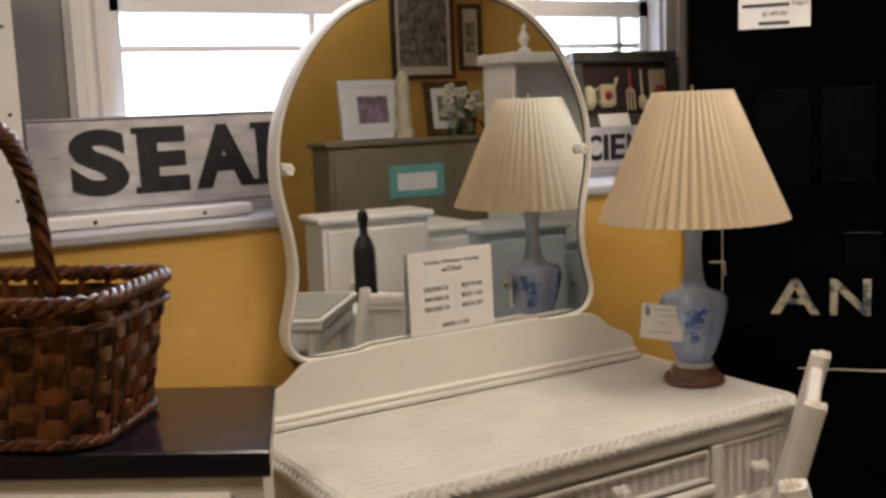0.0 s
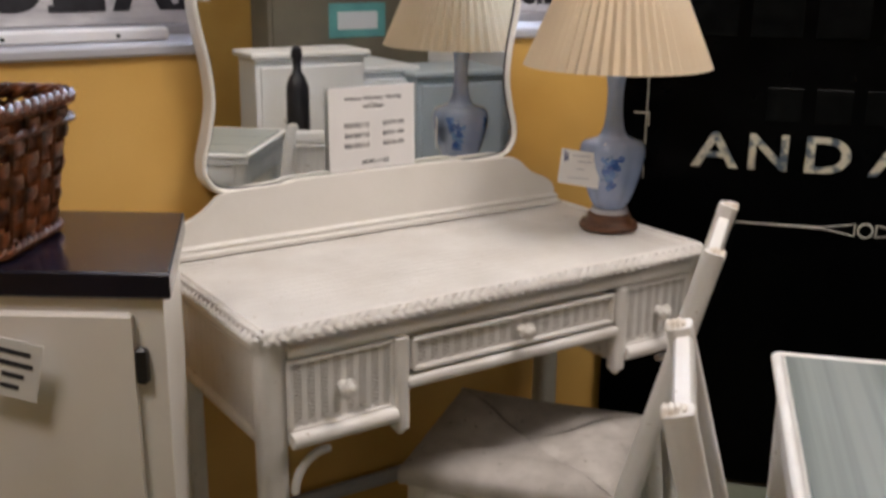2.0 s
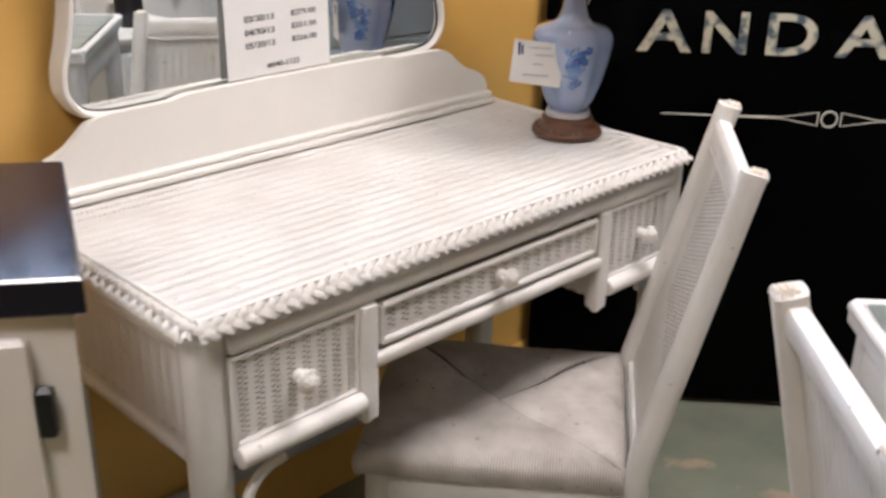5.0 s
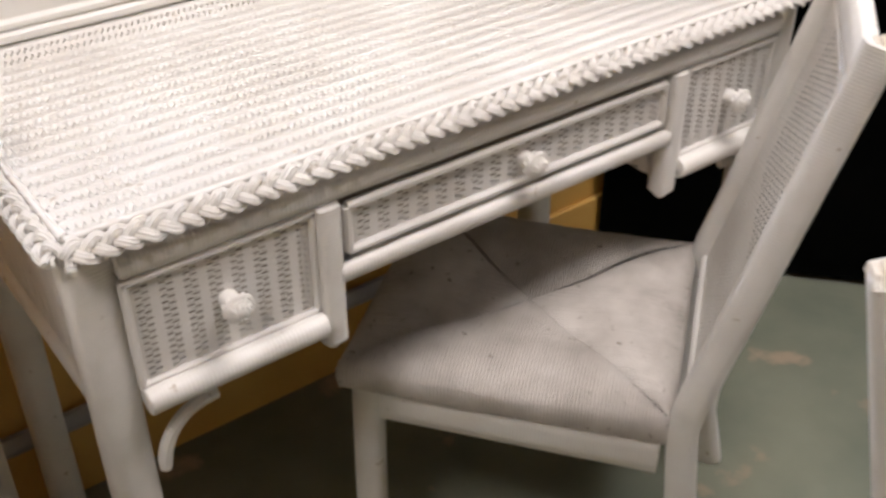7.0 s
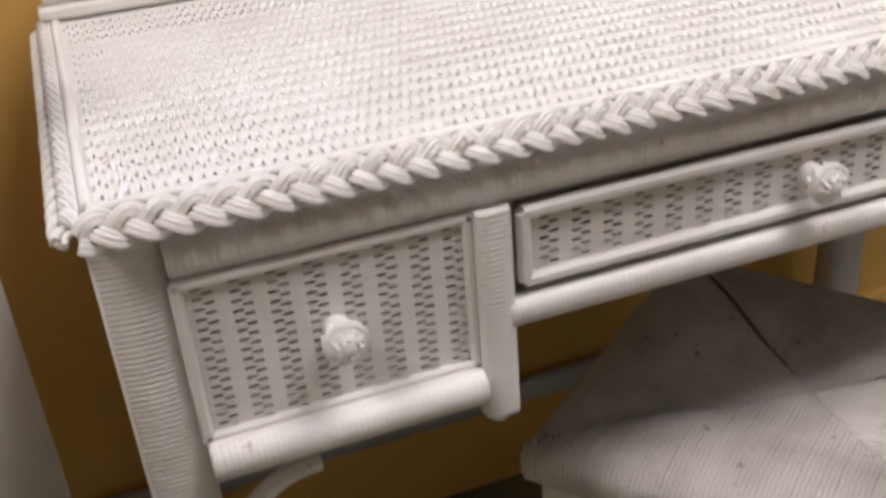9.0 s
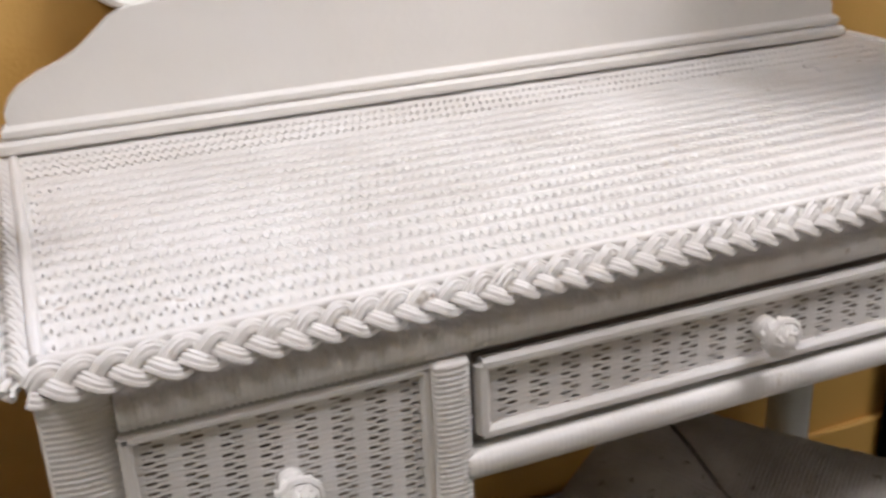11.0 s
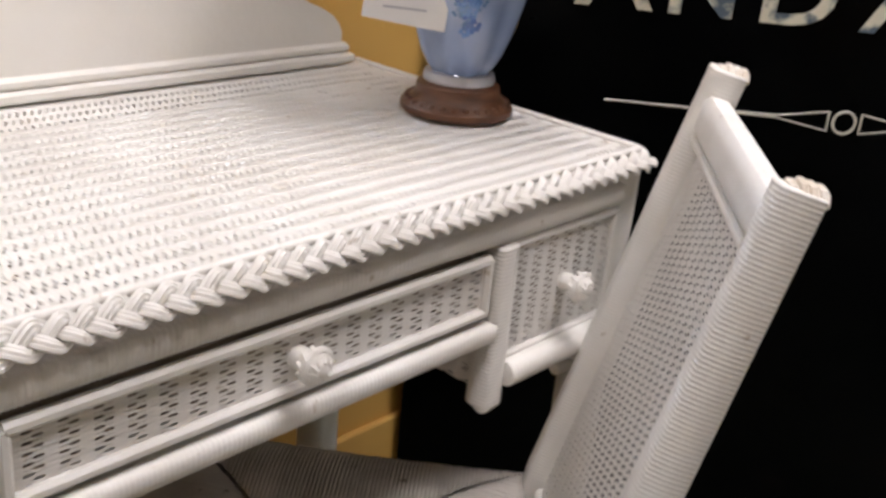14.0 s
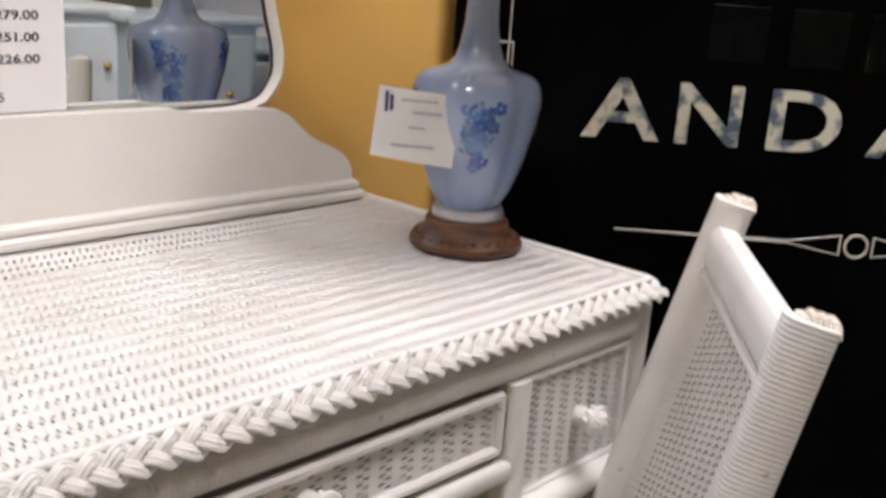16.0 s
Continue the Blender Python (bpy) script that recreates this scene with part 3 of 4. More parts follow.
crest = Shape()
bo = board_outline()
crest.grid([[(x, 0.441, z) for x, z in bo], [(x, 0.455, z) for x, z in bo]], True, True)
crest.flat = False
part("backboard", crest, CREAM, vanity, "cream painted shaped backboard")

# mirror: a bentwood band round a silvered glass, hinged behind the backboard
mirror = thing("mirror", (0.476, 0.4735, 0.0), 1.6, "arched vanity mirror in a white bentwood frame", "mirror")


def smooth_closed(ctrl, n):
    out, m = [], len(ctrl)
    for i in range(m):
        p = [Vector(ctrl[(i + k - 1) % m]) for k in range(4)]
        for j in range(n):
            t = j / n
            out.append(0.5 * ((2 * p[1]) + (p[2] - p[0]) * t + (2 * p[0] - 5 * p[1] + 4 * p[2] - p[3]) * t * t + (3 * p[1] - p[0] - 3 * p[2] + p[3]) * t ** 3))
    return out


half = [(0.20, 0.872), (0.335, 0.876), (0.378, 0.905), (0.386, 0.945), (0.372, 1.0), (0.362, 1.06), (0.368, 1.13), (0.383, 1.20), (0.388, 1.26), (0.378, 1.34), (0.345, 1.42), (0.29, 1.50), (0.21, 1.565), (0.11, 1.598)]
outline = smooth_closed([(0, 0.872)] + half + [(0, 1.606)] + [(-x, z) for x, z in reversed(half)], 6)
mcx, mcz = 0.0, 1.22


def ringed(inset, y):
    out = []
    for i, p in enumerate(outline):
        d = (outline[(i + 1) % len(outline)] - outline[i - 1]).normalized()
        nrm = Vector((-d.y, d.x))
        out.append((p.x + nrm.x * inset, y, p.y + nrm.y * inset))
    return out


band = Shape()
band.grid([ringed(0.013, 0.006), ringed(0.012, -0.010), ringed(0.007, -0.016), ringed(0.003, -0.0145), ringed(0.0, -0.008), ringed(0.0, 0.020), ringed(0.013, 0.020)], True)
part("frame", band, CREAM, mirror, "white painted bentwood band")
gl = Shape()
gl.grid([ringed(0.0122, 0.004), ringed(0.0122, -0.003), ringed(0.0128, -0.004)], True)
gl.f.append(tuple(range(2 * len(outline), 3 * len(outline))))
gl.f = [tuple(reversed(f)) for f in gl.f]
gl.flat = True
part("glass", gl, MIRROR, mirror, "silvered mirror glass", smooth=False)
part("gasket", Shape().tube([(x, -0.005, z) for x, _, z in ringed(0.0135, 0)] + [(ringed(0.0135, 0)[0][0], -0.005, ringed(0.0135, 0)[0][2])], 0.0016, 5, up=(0, 1, 0)), INK, mirror)
part("back", Shape().grid([ringed(0.004, 0.0205), ringed(0.004, 0.0235)], True, True), WOOD, mirror)
for sgn in (-1, 1):
    rs = Shape()
    for i in range(6):
        a = 2 * math.pi * i / 6
        rs.ball((sgn * 0.360 + 0.007 * math.cos(a), -0.014, 1.256 + 0.007 * math.sin(a)), 0.006, 1.0, 7)
    part("clip", rs, CREAM, mirror, "small rosette clip holding the glass")
for x in (-0.2, 0.2):
    part("support", Shape().box(x - 0.02, x + 0.02, -0.0165, 0.017, 0.764, 0.872, 0.002), CREAM, mirror)

# price card on the crest of the backboard
card = thing("price_card", (0.367, 0.4555, 0.8955), 1.0, "white price card leaning on the mirror above the backboard", "card")
card.rotation_euler[0] = radians(-1.0)
part("paper", Shape().box(0.0, 0.207, -0.0008, 0.0008, 0.0, 0.172), PAPER, card)
rows = [("White Wicker Vanity", 0.036, 0.175, 0.142, 0.152), ("w/Chair", 0.080, 0.132, 0.127, 0.137),
        ("03/30/13", 0.036, 0.094, 0.088, 0.098), ("$279.00", 0.128, 0.180, 0.088, 0.098),
        ("04/30/13", 0.036, 0.094, 0.067, 0.077), ("$251.00", 0.128, 0.180, 0.067, 0.077),
        ("05/30/13", 0.036, 0.094, 0.046, 0.056), ("$226.00", 0.128, 0.180, 0.046, 0.056)]
for body, a, b, z0, z1 in rows:
    part("print", lettering(body, a, b, z0, z1, -0.001, 0.0003, 0.014), INK, card)
part("print", lettering("#640-1125", 0.076, 0.142, 0.010, 0.020, -0.001, 0.0003, 0.014), INK, card)

# ---- table lamp ----
lamp = thing("table_lamp", (0.914, 0.206, 0.762), 0, "blue floral china lamp with a pleated cream shade, on the vanity", "lamp")
part("base", Shape().lathe([(0.060, 0.0), (0.063, 0.003), (0.063, 0.009), (0.058, 0.013), (0.051, 0.017), (0.047, 0.024), (0.0465, 0.031), (0.043, 0.034), (0.02, 0.0345)], sides=40), WOOD, lamp, "turned brown wooden base")
beads = Shape()
for i in range(28):
    a = 2 * math.pi * i / 28
    beads.ball((0.0555 * math.cos(a), 0.0555 * math.sin(a), 0.013), 0.0045, 0.8, 6)
tagged(part("base_beading", beads, WOOD, lamp), kind="stuff")
body = [(0.030, 0.034), (0.036, 0.035), (0.0365, 0.043), (0.034, 0.047), (0.040, 0.053), (0.048, 0.067), (0.0565, 0.090), (0.064, 0.115), (0.070, 0.140), (0.0735, 0.160), (0.074, 0.172), (0.071, 0.184), (0.063, 0.192), (0.050, 0.196), (0.038, 0.200), (0.030, 0.208), (0.0245, 0.222), (0.0205, 0.245), (0.019, 0.275), (0.0195, 0.30), (0.023, 0.325), (0.029, 0.336), (0.030, 0.341), (0.024, 0.343)]
part("foot_ring", Shape().lathe([(0.033, 0.034), (0.0395, 0.0345), (0.0405, 0.039), (0.0385, 0.0455), (0.030, 0.046)], sides=48), PEWTER, lamp, "dull pewter ring under the vase")
body = [(r * (0.95 if z < 0.2 else 0.88), z) for r, z in body]
vase_ob = part("vase", Shape().lathe(body, sides=64, lobes=4, depth=0.10), VASE, lamp, "pale blue glazed china vase with blue flowers")
for k in range(4):
    for sgn in (-1, 1):
        a0 = math.pi / 2 * k
        pts = []
        for i in range(11):
            q = i / 10
            a = a0 + sgn * (0.34 - 0.27 * q)
            z = 0.190 - 0.08 * q
            rr = 0.0645 + 0.0065 * math.sin(min(1, q * 1.5) * math.pi / 2) - 0.011 * q
            rr *= 0.955 - 0.10 * (0.5 + 0.5 * math.cos(4 * (a - a0))) ** 3
            pts.append(((rr + 0.0008) * math.cos(a), (rr + 0.0008) * math.sin(a), z))
        part("gold_line", Shape().tube(pts, 0.0009, 5), GOLD, lamp)


def vase_point(a, z, lift=0.0005):
    """A point just over the glaze at angle a and height z."""
    for (r0, z0), (r1, z1) in zip(body[3:], body[4:]):
        if z0 <= z <= z1:
            r = r0 + (r1 - r0) * (z - z0) / (z1 - z0)
            break
    r = r * (1 - 0.10 * (0.5 + 0.5 * math.cos(4 * a)) ** 3) + lift
    return (r * math.cos(a), r * math.sin(a), z)


rnd = random.Random(8)
for k in range(4):
    a0 = math.pi / 4 + math.pi / 2 * k
    for tone, count, size in ((BLUE_DEEP, 13, 0.0062), (BLUE_MID, 11, 0.0055), (BLUE_LEAF, 16, 0.0042)):
        spray = Shape()
        spray.flat = True
        for i in range(count):
            q = rnd.random()
            z = 0.172 - 0.075 * q
            a = a0 + rnd.uniform(-1, 1) * (0.36 - 0.22 * q) + 0.05 * math.sin(6 * q)
            petals = 5 if tone is not BLUE_LEAF else 2
            for p in range(petals):
                b = 2 * math.pi * p / petals + rnd.random()
                ca, cz = a + size * 0.75 * math.cos(b) / 0.065, z + size * 0.75 * math.sin(b)
                base_i = len(spray.v)
                for j in range(7):
                    c = 2 * math.pi * j / 7
                    spray.v.append(vase_point(ca + size * 0.55 * math.cos(c) / 0.065, cz + size * 0.55 * math.sin(c)))
                spray.f.append(tuple(range(base_i, base_i + 7)))
        tagged(part("flower_spray", spray, tone, vase_ob, "blue painted flower spray"), kind="stuff")
part("socket", Shape().lathe([(0.022, 0.343), (0.024, 0.347), (0.014, 0.352), (0.013, 0.40), (0.010, 0.405)], sides=24), BRASS, lamp)
sh = Shape()
N = 52
rows = []
for q in (0.0, 0.02, 0.2, 0.4, 0.6, 0.8, 0.98, 1.0):
    r = 0.190 + (0.079 - 0.190) * q
    z = 0.348 + 0.264 * q
    dep = 0.0072 * (1 - 0.5 * q)
    rows.append([((r + (dep if j % 2 else -dep * 0.6)) * math.cos(math.pi * j / N), (r + (dep if j % 2 else -dep * 0.6)) * math.sin(math.pi * j / N), z) for j in range(2 * N)])
sh.grid(rows, True)
shade = part("shade", sh, SHADE, lamp, "cream pleated cloth shade")
shade.data.polygons.foreach_set("use_smooth", [False] * len(shade.data.polygons))
part("shade_ring", Shape().tube([(0.078 * math.cos(a * math.pi / 12), 0.078 * math.sin(a * math.pi / 12), 0.606) for a in range(25)], 0.002, 5), BRASS, lamp)
part("spider", Shape().tube([(-0.078, 0, 0.606), (0, 0, 0.60), (0.078, 0, 0.606)], 0.0018, 5).tube([(0, 0, 0.40), (0, 0, 0.625)], 0.003, 6), BRASS, lamp)

# hang tag of the lamp
tagc = thing("hang_tag", (0.805, 0.254, 0.860), -56.5, "white hang tag with faint handwriting, tied to the lamp", "tag")
tagc.scale = (0.88, 0.88, 0.88)
pp = Shape()
pp.grid([[(0, 0, 0.006), (0.03, -0.002, 0.004), (0.066, -0.001, 0.001), (0.100, 0.004, -0.002)], [(0.008, 0.001, 0.090), (0.036, -0.001, 0.088), (0.07, 0.0, 0.086), (0.106, 0.006, 0.082)]])
pp.grid([[(0.008, 0.002, 0.090), (0.036, 0.0, 0.088), (0.07, 0.001, 0.086), (0.106, 0.007, 0.082)], [(0, 0.001, 0.006), (0.03, -0.001, 0.004), (0.066, 0.0, 0.001), (0.100, 0.005, -0.002)]])
part("paper", pp, PAPER, tagc)
for x0, x1, z in ((0.036, 0.08, 0.074), (0.05, 0.086, 0.06), (0.046, 0.066, 0.042), (0.026, 0.078, 0.02)):
    part("bar", Shape().box(x0, x1, -0.0035, -0.0025, z, z + 0.0025), FAINT, tagc, "faint handwriting")
part("bar", Shape().box(0.016, 0.020, -0.0025, -0.0015, 0.06, 0.084).box(0.0225, 0.026, -0.0028, -0.0018, 0.062, 0.08), BLUEINK, tagc, "small dark mark")
part("string", Shape().tube([(0.104, 0.004, 0.07), (0.11, 0.006, 0.10), (0.115, -0.004, 0.112)], 0.0008, 5), PAPER, tagc)

# ---- wicker chairs ----
def wicker_chair(place, rz, label, group="wicker chairs"):
    """A low chair: rush seat in four fields, cane-wrapped posts, woven back. It faces its own +y."""
    ch = thing("wicker_chair", place, rz, label, "chair", group)
    sw, sd, top = 0.197, 0.40, 0.402

    def post(sx):
        tx = sx * 0.155 + 0.027
        return [(sx * 0.178, -0.085, 0.0), (sx * 0.178, -0.040, 0.20), (sx * 0.178, -0.022, 0.385), (sx * 0.177, -0.026, 0.415), (tx, -0.1405, 0.865 + 0.006 * sx)]
    for sx in (-1, 1):
        p = post(sx)
        part("back_post", Shape().tube(p, 0.0172, 12, 0.00055, 0.0038, 0.019, 0.8, up=(0, 1, 0.05)), WICKER, ch, "cane-wrapped back post")
        t = Vector(p[-1])
        cap = Shape()
        for i in range(5):
            y = t.y - 0.0136 + i * 0.0068
            lo = t.z - 0.002 - 0.0016 * abs(i - 2)
            cap.tube([(t.x - 0.0125, y, lo - 0.003), (t.x - 0.007, y, lo + 0.004), (t.x + 0.007, y, lo + 0.004), (t.x + 0.0125, y, lo - 0.003)], 0.0046, 6, up=(0, 1, 0))
        part("post_cap", cap, WICKER_TIP, ch, "worn cane cap of the post")
        part("front_leg", Shape().tube([(sx * 0.172, 0.372, 0.0), (sx * 0.172, 0.368, 0.362)], 0.0195, 12, 0.0008, 0.0046, 0.0195, 0.8, up=(0, 1, 0)), WICKER, ch)
    # rails under the seat
    for a, b in (((-0.16, 0.375, 0.335), (0.16, 0.375, 0.335)), ((-0.177, 0.0, 0.335), (-0.174, 0.36, 0.335)), ((0.177, 0.0, 0.335), (0.174, 0.36, 0.335)), ((-0.16, -0.02, 0.335), (0.16, -0.02, 0.335))):
        part("seat_rail", Shape().tube([a, b], 0.011, 12, 0.0004, 0.0045, 0.027, 0.9), WICKER, ch)
    # rush seat: in each of four fields the strands run from the rail in to the mitre
    seat = Shape()
    seat.soft = True
    cx, cy, hx, hy = 0.0, sd / 2 - 0.004, sw * 0.985, sd / 2 + 0.004
    for ex, ey, half, deep, puff in ((1, 0, hx, hy, 0.0), (-1, 0, hx, hy, 0.0), (0, 1, hy, hx, 0.004), (0, -1, hy, hx, 0.001)):
        along, inward = Vector((ex, ey, 0)), Vector((-ey, ex, 0))
        n = round(2 * half / 0.0044)
        step = 2 * half / n
        for i in range(n):
            s = -half + (i + 0.5) * step
            reach = deep * (1 - abs(s) / half) - 0.001
            lift = random.uniform(-0.0007, 0.0007)
            line = [(-0.001, -0.038), (-0.004, -0.026), (-0.0025, -0.012), (0.002, -0.005)]
            for f in (0.12, 0.25, 0.4, 0.55, 0.7, 0.85, 1.0):
                d = 0.004 + max(reach - 0.004, 0.001) * f
                u = d / deep
                line.append((d, 0.010 * math.sin(min(1, u * 1.5) * math.pi) + puff * math.sin(math.pi * min(1, u * 1.2)) - 0.003 * max(0, f - 0.8) / 0.2))
            rows = []
            for d, z in line:
                roll = d < 0.003
                row = []
                for c, h in ((-0.5, -0.0011), (-0.25, 0.0005), (0.0, 0.0009), (0.25, 0.0005), (0.5, -0.0011)):
                    p = along * (s + c * step) + inward * (d - (h * 0.8 if roll else 0) - hy if ey == 0 else d - (h * 0.8 if roll else 0) - hx)
                    w = 1 - 0.028 * (1 - p.y / hy) * 0.5
                    row.append((cx + p.x * w, cy + p.y, top + z + lift + (0 if roll else h)))
                rows.append(row)
            seat.grid(rows)
    seat.box(-hx * 0.93, hx * 0.93, cy - hy * 0.95, cy + hy * 0.95, top - 0.036, top - 0.012)
    tagged(part("seat", seat, SEAT, ch, "rush-pattern seat of four painted fields"), "rush-pattern seat of four painted fields", kind="stuff")
    # back: rails and a woven panel between the posts
    def on_back(x, z, off=0.0):
        q = (z - 0.415) / 0.461
        return Vector((x + 0.027 * q, -0.026 - 0.1165 * q - off, z))
    for z, h in ((0.828, 0.020), (0.398, 0.007)):
        off = 0.0 if z > 0.6 else 0.004
        a, b = on_back(-0.150 if z > 0.6 else -0.158, z, off), on_back(0.150 if z > 0.6 else 0.158, z, off)
        part("back_rail", Shape().tube([a, b], h, 16, 0.0, 0.006, 0.0135 if z > 0.6 else 0.007, 0.8 if z > 0.6 else 0.1, up=(0, 1, 0.2)), WICKER, ch)
    w = 0.152
    o = on_back(w, 0.402, 0.002)
    eu = (on_back(0, 0.80) - on_back(0, 0.446)).normalized()
    pan = Shape().weave(o, eu, (-1, 0, 0), 0.416, 2 * w, 0.0035, 0.0180, 0.0008, slot=0.21)
    tagged(part("woven_back", pan, WICKER, ch, "woven cane back panel"), kind="stuff")
    part("bead", Shape().tube([on_back(-w, 0.805, -0.007), on_back(w, 0.805, -0.007)], 0.0042, 7), WICKER, ch)
    return ch


chair = wicker_chair((0.716, -0.096, 0.0), 37.7, "white painted wicker chair with a rush seat, turned beside the vanity")
chair_two = copy_thing(chair, pose(0.397, -0.694, 0.0, 0, 0, -136.0))
tagged(chair_two, "white painted wicker chair pushed in at a glass-topped table")

# ---- glass-topped wicker table ----
table = thing("wicker_table", (0.648, -0.465, 0.0), -137.2, "white wicker side table with a pale green glass top", "table")
# local x runs along the front edge, local y to the camera's far side
part("tabletop", Shape().box(0.0, 0.95, 0.0, 0.46, 0.716, 0.746, 0.006), WICKER, table)
part("glass_top", Shape().box(0.016, 0.934, 0.016, 0.444, 0.7465, 0.754, 0.002), RUG, table, "pale green striped glass top")
for a, b in (((0.004, 0.004), (0.946, 0.004)), ((0.004, 0.004), (0.004, 0.456)), ((0.946, 0.004), (0.946, 0.456)), ((0.004, 0.456), (0.946, 0.456))):
    part("edge_cane", Shape().tube([(*a, 0.745), (*b, 0.745)], 0.009, 8, 0.0005, 0.006), WICKER, table)
for x, y in ((0.03, 0.03), (0.92, 0.03), (0.03, 0.43), (0.92, 0.43)):
    part("leg", Shape().tube([(x, y, 0), (x, y, 0.72)], 0.022, 12, 0.0006, 0.0046, 0.022, 0.8), WICKER, table)
for a, b in (((0.05, 0.018, 0.685), (0.90, 0.018, 0.685)), ((0.018, 0.05, 0.685), (0.018, 0.41, 0.685)), ((0.05, 0.442, 0.685), (0.90, 0.442, 0.685)), ((0.932, 0.05, 0.685), (0.932, 0.41, 0.685))):
    part("apron", Shape().tube([a, b], 0.010, 12, 0.0004, 0.0045, 0.034, 0.9), WICKER, table)

# ---- cabinet with a black counter ----
FD = Vector((math.cos(radians(-35)), math.sin(radians(-35))))
FR, BR = Vector((-0.186, -0.150)), Vector((-0.053, 0.156))
CL = 0.53
cabinet = thing("cabinet", (0, 0, 0), 0, "white painted cabinet with a panelled door and black hinges", "cabinet")
inn = (BR - FR).normalized()
f0, b0 = FR - FD * 0.012 + inn * 0.012, BR - FD * 0.012 - inn * 0.004
part("body", Shape().prism([tuple(f0 - FD * (CL - 0.02)), tuple(f0), tuple(b0), tuple(b0 - FD * (CL - 0.02))], 0.0, 0.894, 0.004), CABINET, cabinet)
FN = Vector((FD.y, -FD.x))


def on_front(along, off, z0, z1, a1, depth, bevel=0.003):
    p, q = f0 + FD * along, f0 + FD * a1
    n = Vector((-FD.y, FD.x)) * -1
    return Shape().prism([tuple(p + n * (off + depth)), tuple(q + n * (off + depth)), tuple(q + n * off), tuple(p + n * off)], z0, z1, bevel)


door = part("door", on_front(-0.43, 0.0005, 0.20, 0.874, -0.04, 0.014, 0.005), CABINET, cabinet)
for z in (0.798, 0.33):
    part("hinge", on_front(-0.0385, 0.0005, z - 0.027, z + 0.027, -0.024, 0.012, 0.005), IRON, cabinet, "black iron hinge")
counter = single("counter_top", Shape().prism([tuple(FR - FD * CL), tuple(FR), tuple(BR), tuple(BR - FD * CL)], 0.8945, 0.931, 0.003), COUNTER, "glossy black lacquered counter top on the white cabinet", "counter")
ctag = thing("cabinet_tag", (0, 0, 0), 0, "white printed tag hung on the cabinet door", "tag")
nn = Vector((FD.y, -FD.x)) * -1
nn = Vector((-FD.y, FD.x)) * -1
c0 = f0 + nn * 0.016 - FD * 0.168
ctag.location = (c0.x, c0.y, 0.756)
ctag.rotation_euler = (radians(4), radians(14), radians(-35))
part("paper", Shape().box(-0.075, 0.0, -0.022, -0.0205, 0.0, 0.085).box(-0.04, -0.034, -0.0205, 0.0, 0.06, 0.066), PAPER, ctag)
for k, (a, b) in enumerate(((-0.06, -0.015), (-0.064, -0.01), (-0.05, -0.02), (-0.05, -0.025))):
    part("bar", Shape().box(a, b, -0.0228, -0.0222, 0.064 - 0.017 * k, 0.071 - 0.017 * k), INK, ctag, "unreadable print")
gb = Vector((-0.30, -0.24))
green = thing("green_bench", (gb.x - 0.30, gb.y - 0.06, 0.0), -35, "low green painted bench in front of the cabinet", "bench")
part("seat_board", Shape().box(0.0, 0.50, -0.16, 0.12, 0.455, 0.485, 0.004), GREEN, green)
for x in (0.02, 0.45):
    part("side_board", Shape().box(x, x + 0.03, -0.14, 0.10, 0.0, 0.455, 0.003), GREEN, green)

# ---- willow basket on the counter ----
basket = thing("basket", (-0.380, -0.010, 0.9325), -39.0, "brown woven willow basket with a tall twisted handle", "basket")
# local: x runs to the left as minus, y back
BW, BD, BH = 0.42, 0.225, 0.195


def basket_ring(q, out=0.0):
    """Corner-rounded outline at height fraction q."""
    g = 0.026 * q + out
    x0, x1, y0, y1, r = -BW - g, 0.0 + g, -g, BD + g, 0.05
    pts = []
    for cx, cy, a0 in ((x1 - r, y0 + r, -90), (x1 - r, y1 - r, 0), (x0 + r, y1 - r, 90), (x0 + r, y0 + r, 180)):
        for i in range(5):
            a = radians(a0 + i * 22.5)
            pts.append(Vector((cx + r * math.cos(a), cy + r * math.sin(a), BH * q)))
    dense = []
    for a, b in zip(pts, pts[1:] + pts[:1]):
        n = max(1, round((b - a).length / 0.011))
        dense += [a.lerp(b, i / n) for i in range(n)]
    return dense


def along_ring(ring, s):
    """A point at fraction s of the ring."""
    n = len(ring)
    f = s * n
    i = int(f) % n
    return ring[i].lerp(ring[(i + 1) % n], f - int(f))


STAKES = 34
for row in range(7):
    q0 = 0.09 + row * 0.123
    strip = Shape()
    rows = []
    n = STAKES * 5
    ph = row % 2
    for k in range(n + 1):
        s = (k % n) / n
        w = math.cos(math.pi * (s * STAKES + ph))
        o = 0.0055 * max(-1, min(1, w * 1.7))
        lo, hi = basket_ring(q0 + 0.006, o), basket_ring(q0 + 0.112, o)
        rows.append((s, o))
    lo_c = {}
    out = []
    for s, o in rows:
        key = round(o, 4)
        if key not in lo_c:
            lo_c[key] = (basket_ring(q0 + 0.006, o), basket_ring(q0 + 0.06, o + 0.002), basket_ring(q0 + 0.114, o))
        a, m, b = lo_c[key]
        out.append([along_ring(a, s), along_ring(m, s), along_ring(b, s)])
    strip.grid(out)
    part("weaver", strip, BASKET, basket)
stakes = {}
for k in range(STAKES):
    s = (k + 0.5) / STAKES
    side = 1 if k % 2 else -1
    p0, p1 = along_ring(basket_ring(0.02), s), along_ring(basket_ring(0.98), s)
    part("stake", Shape().tube([p0, p1], 0.0062, 5, h=0.003, up=(0, 1, 0)), BASKET, basket)


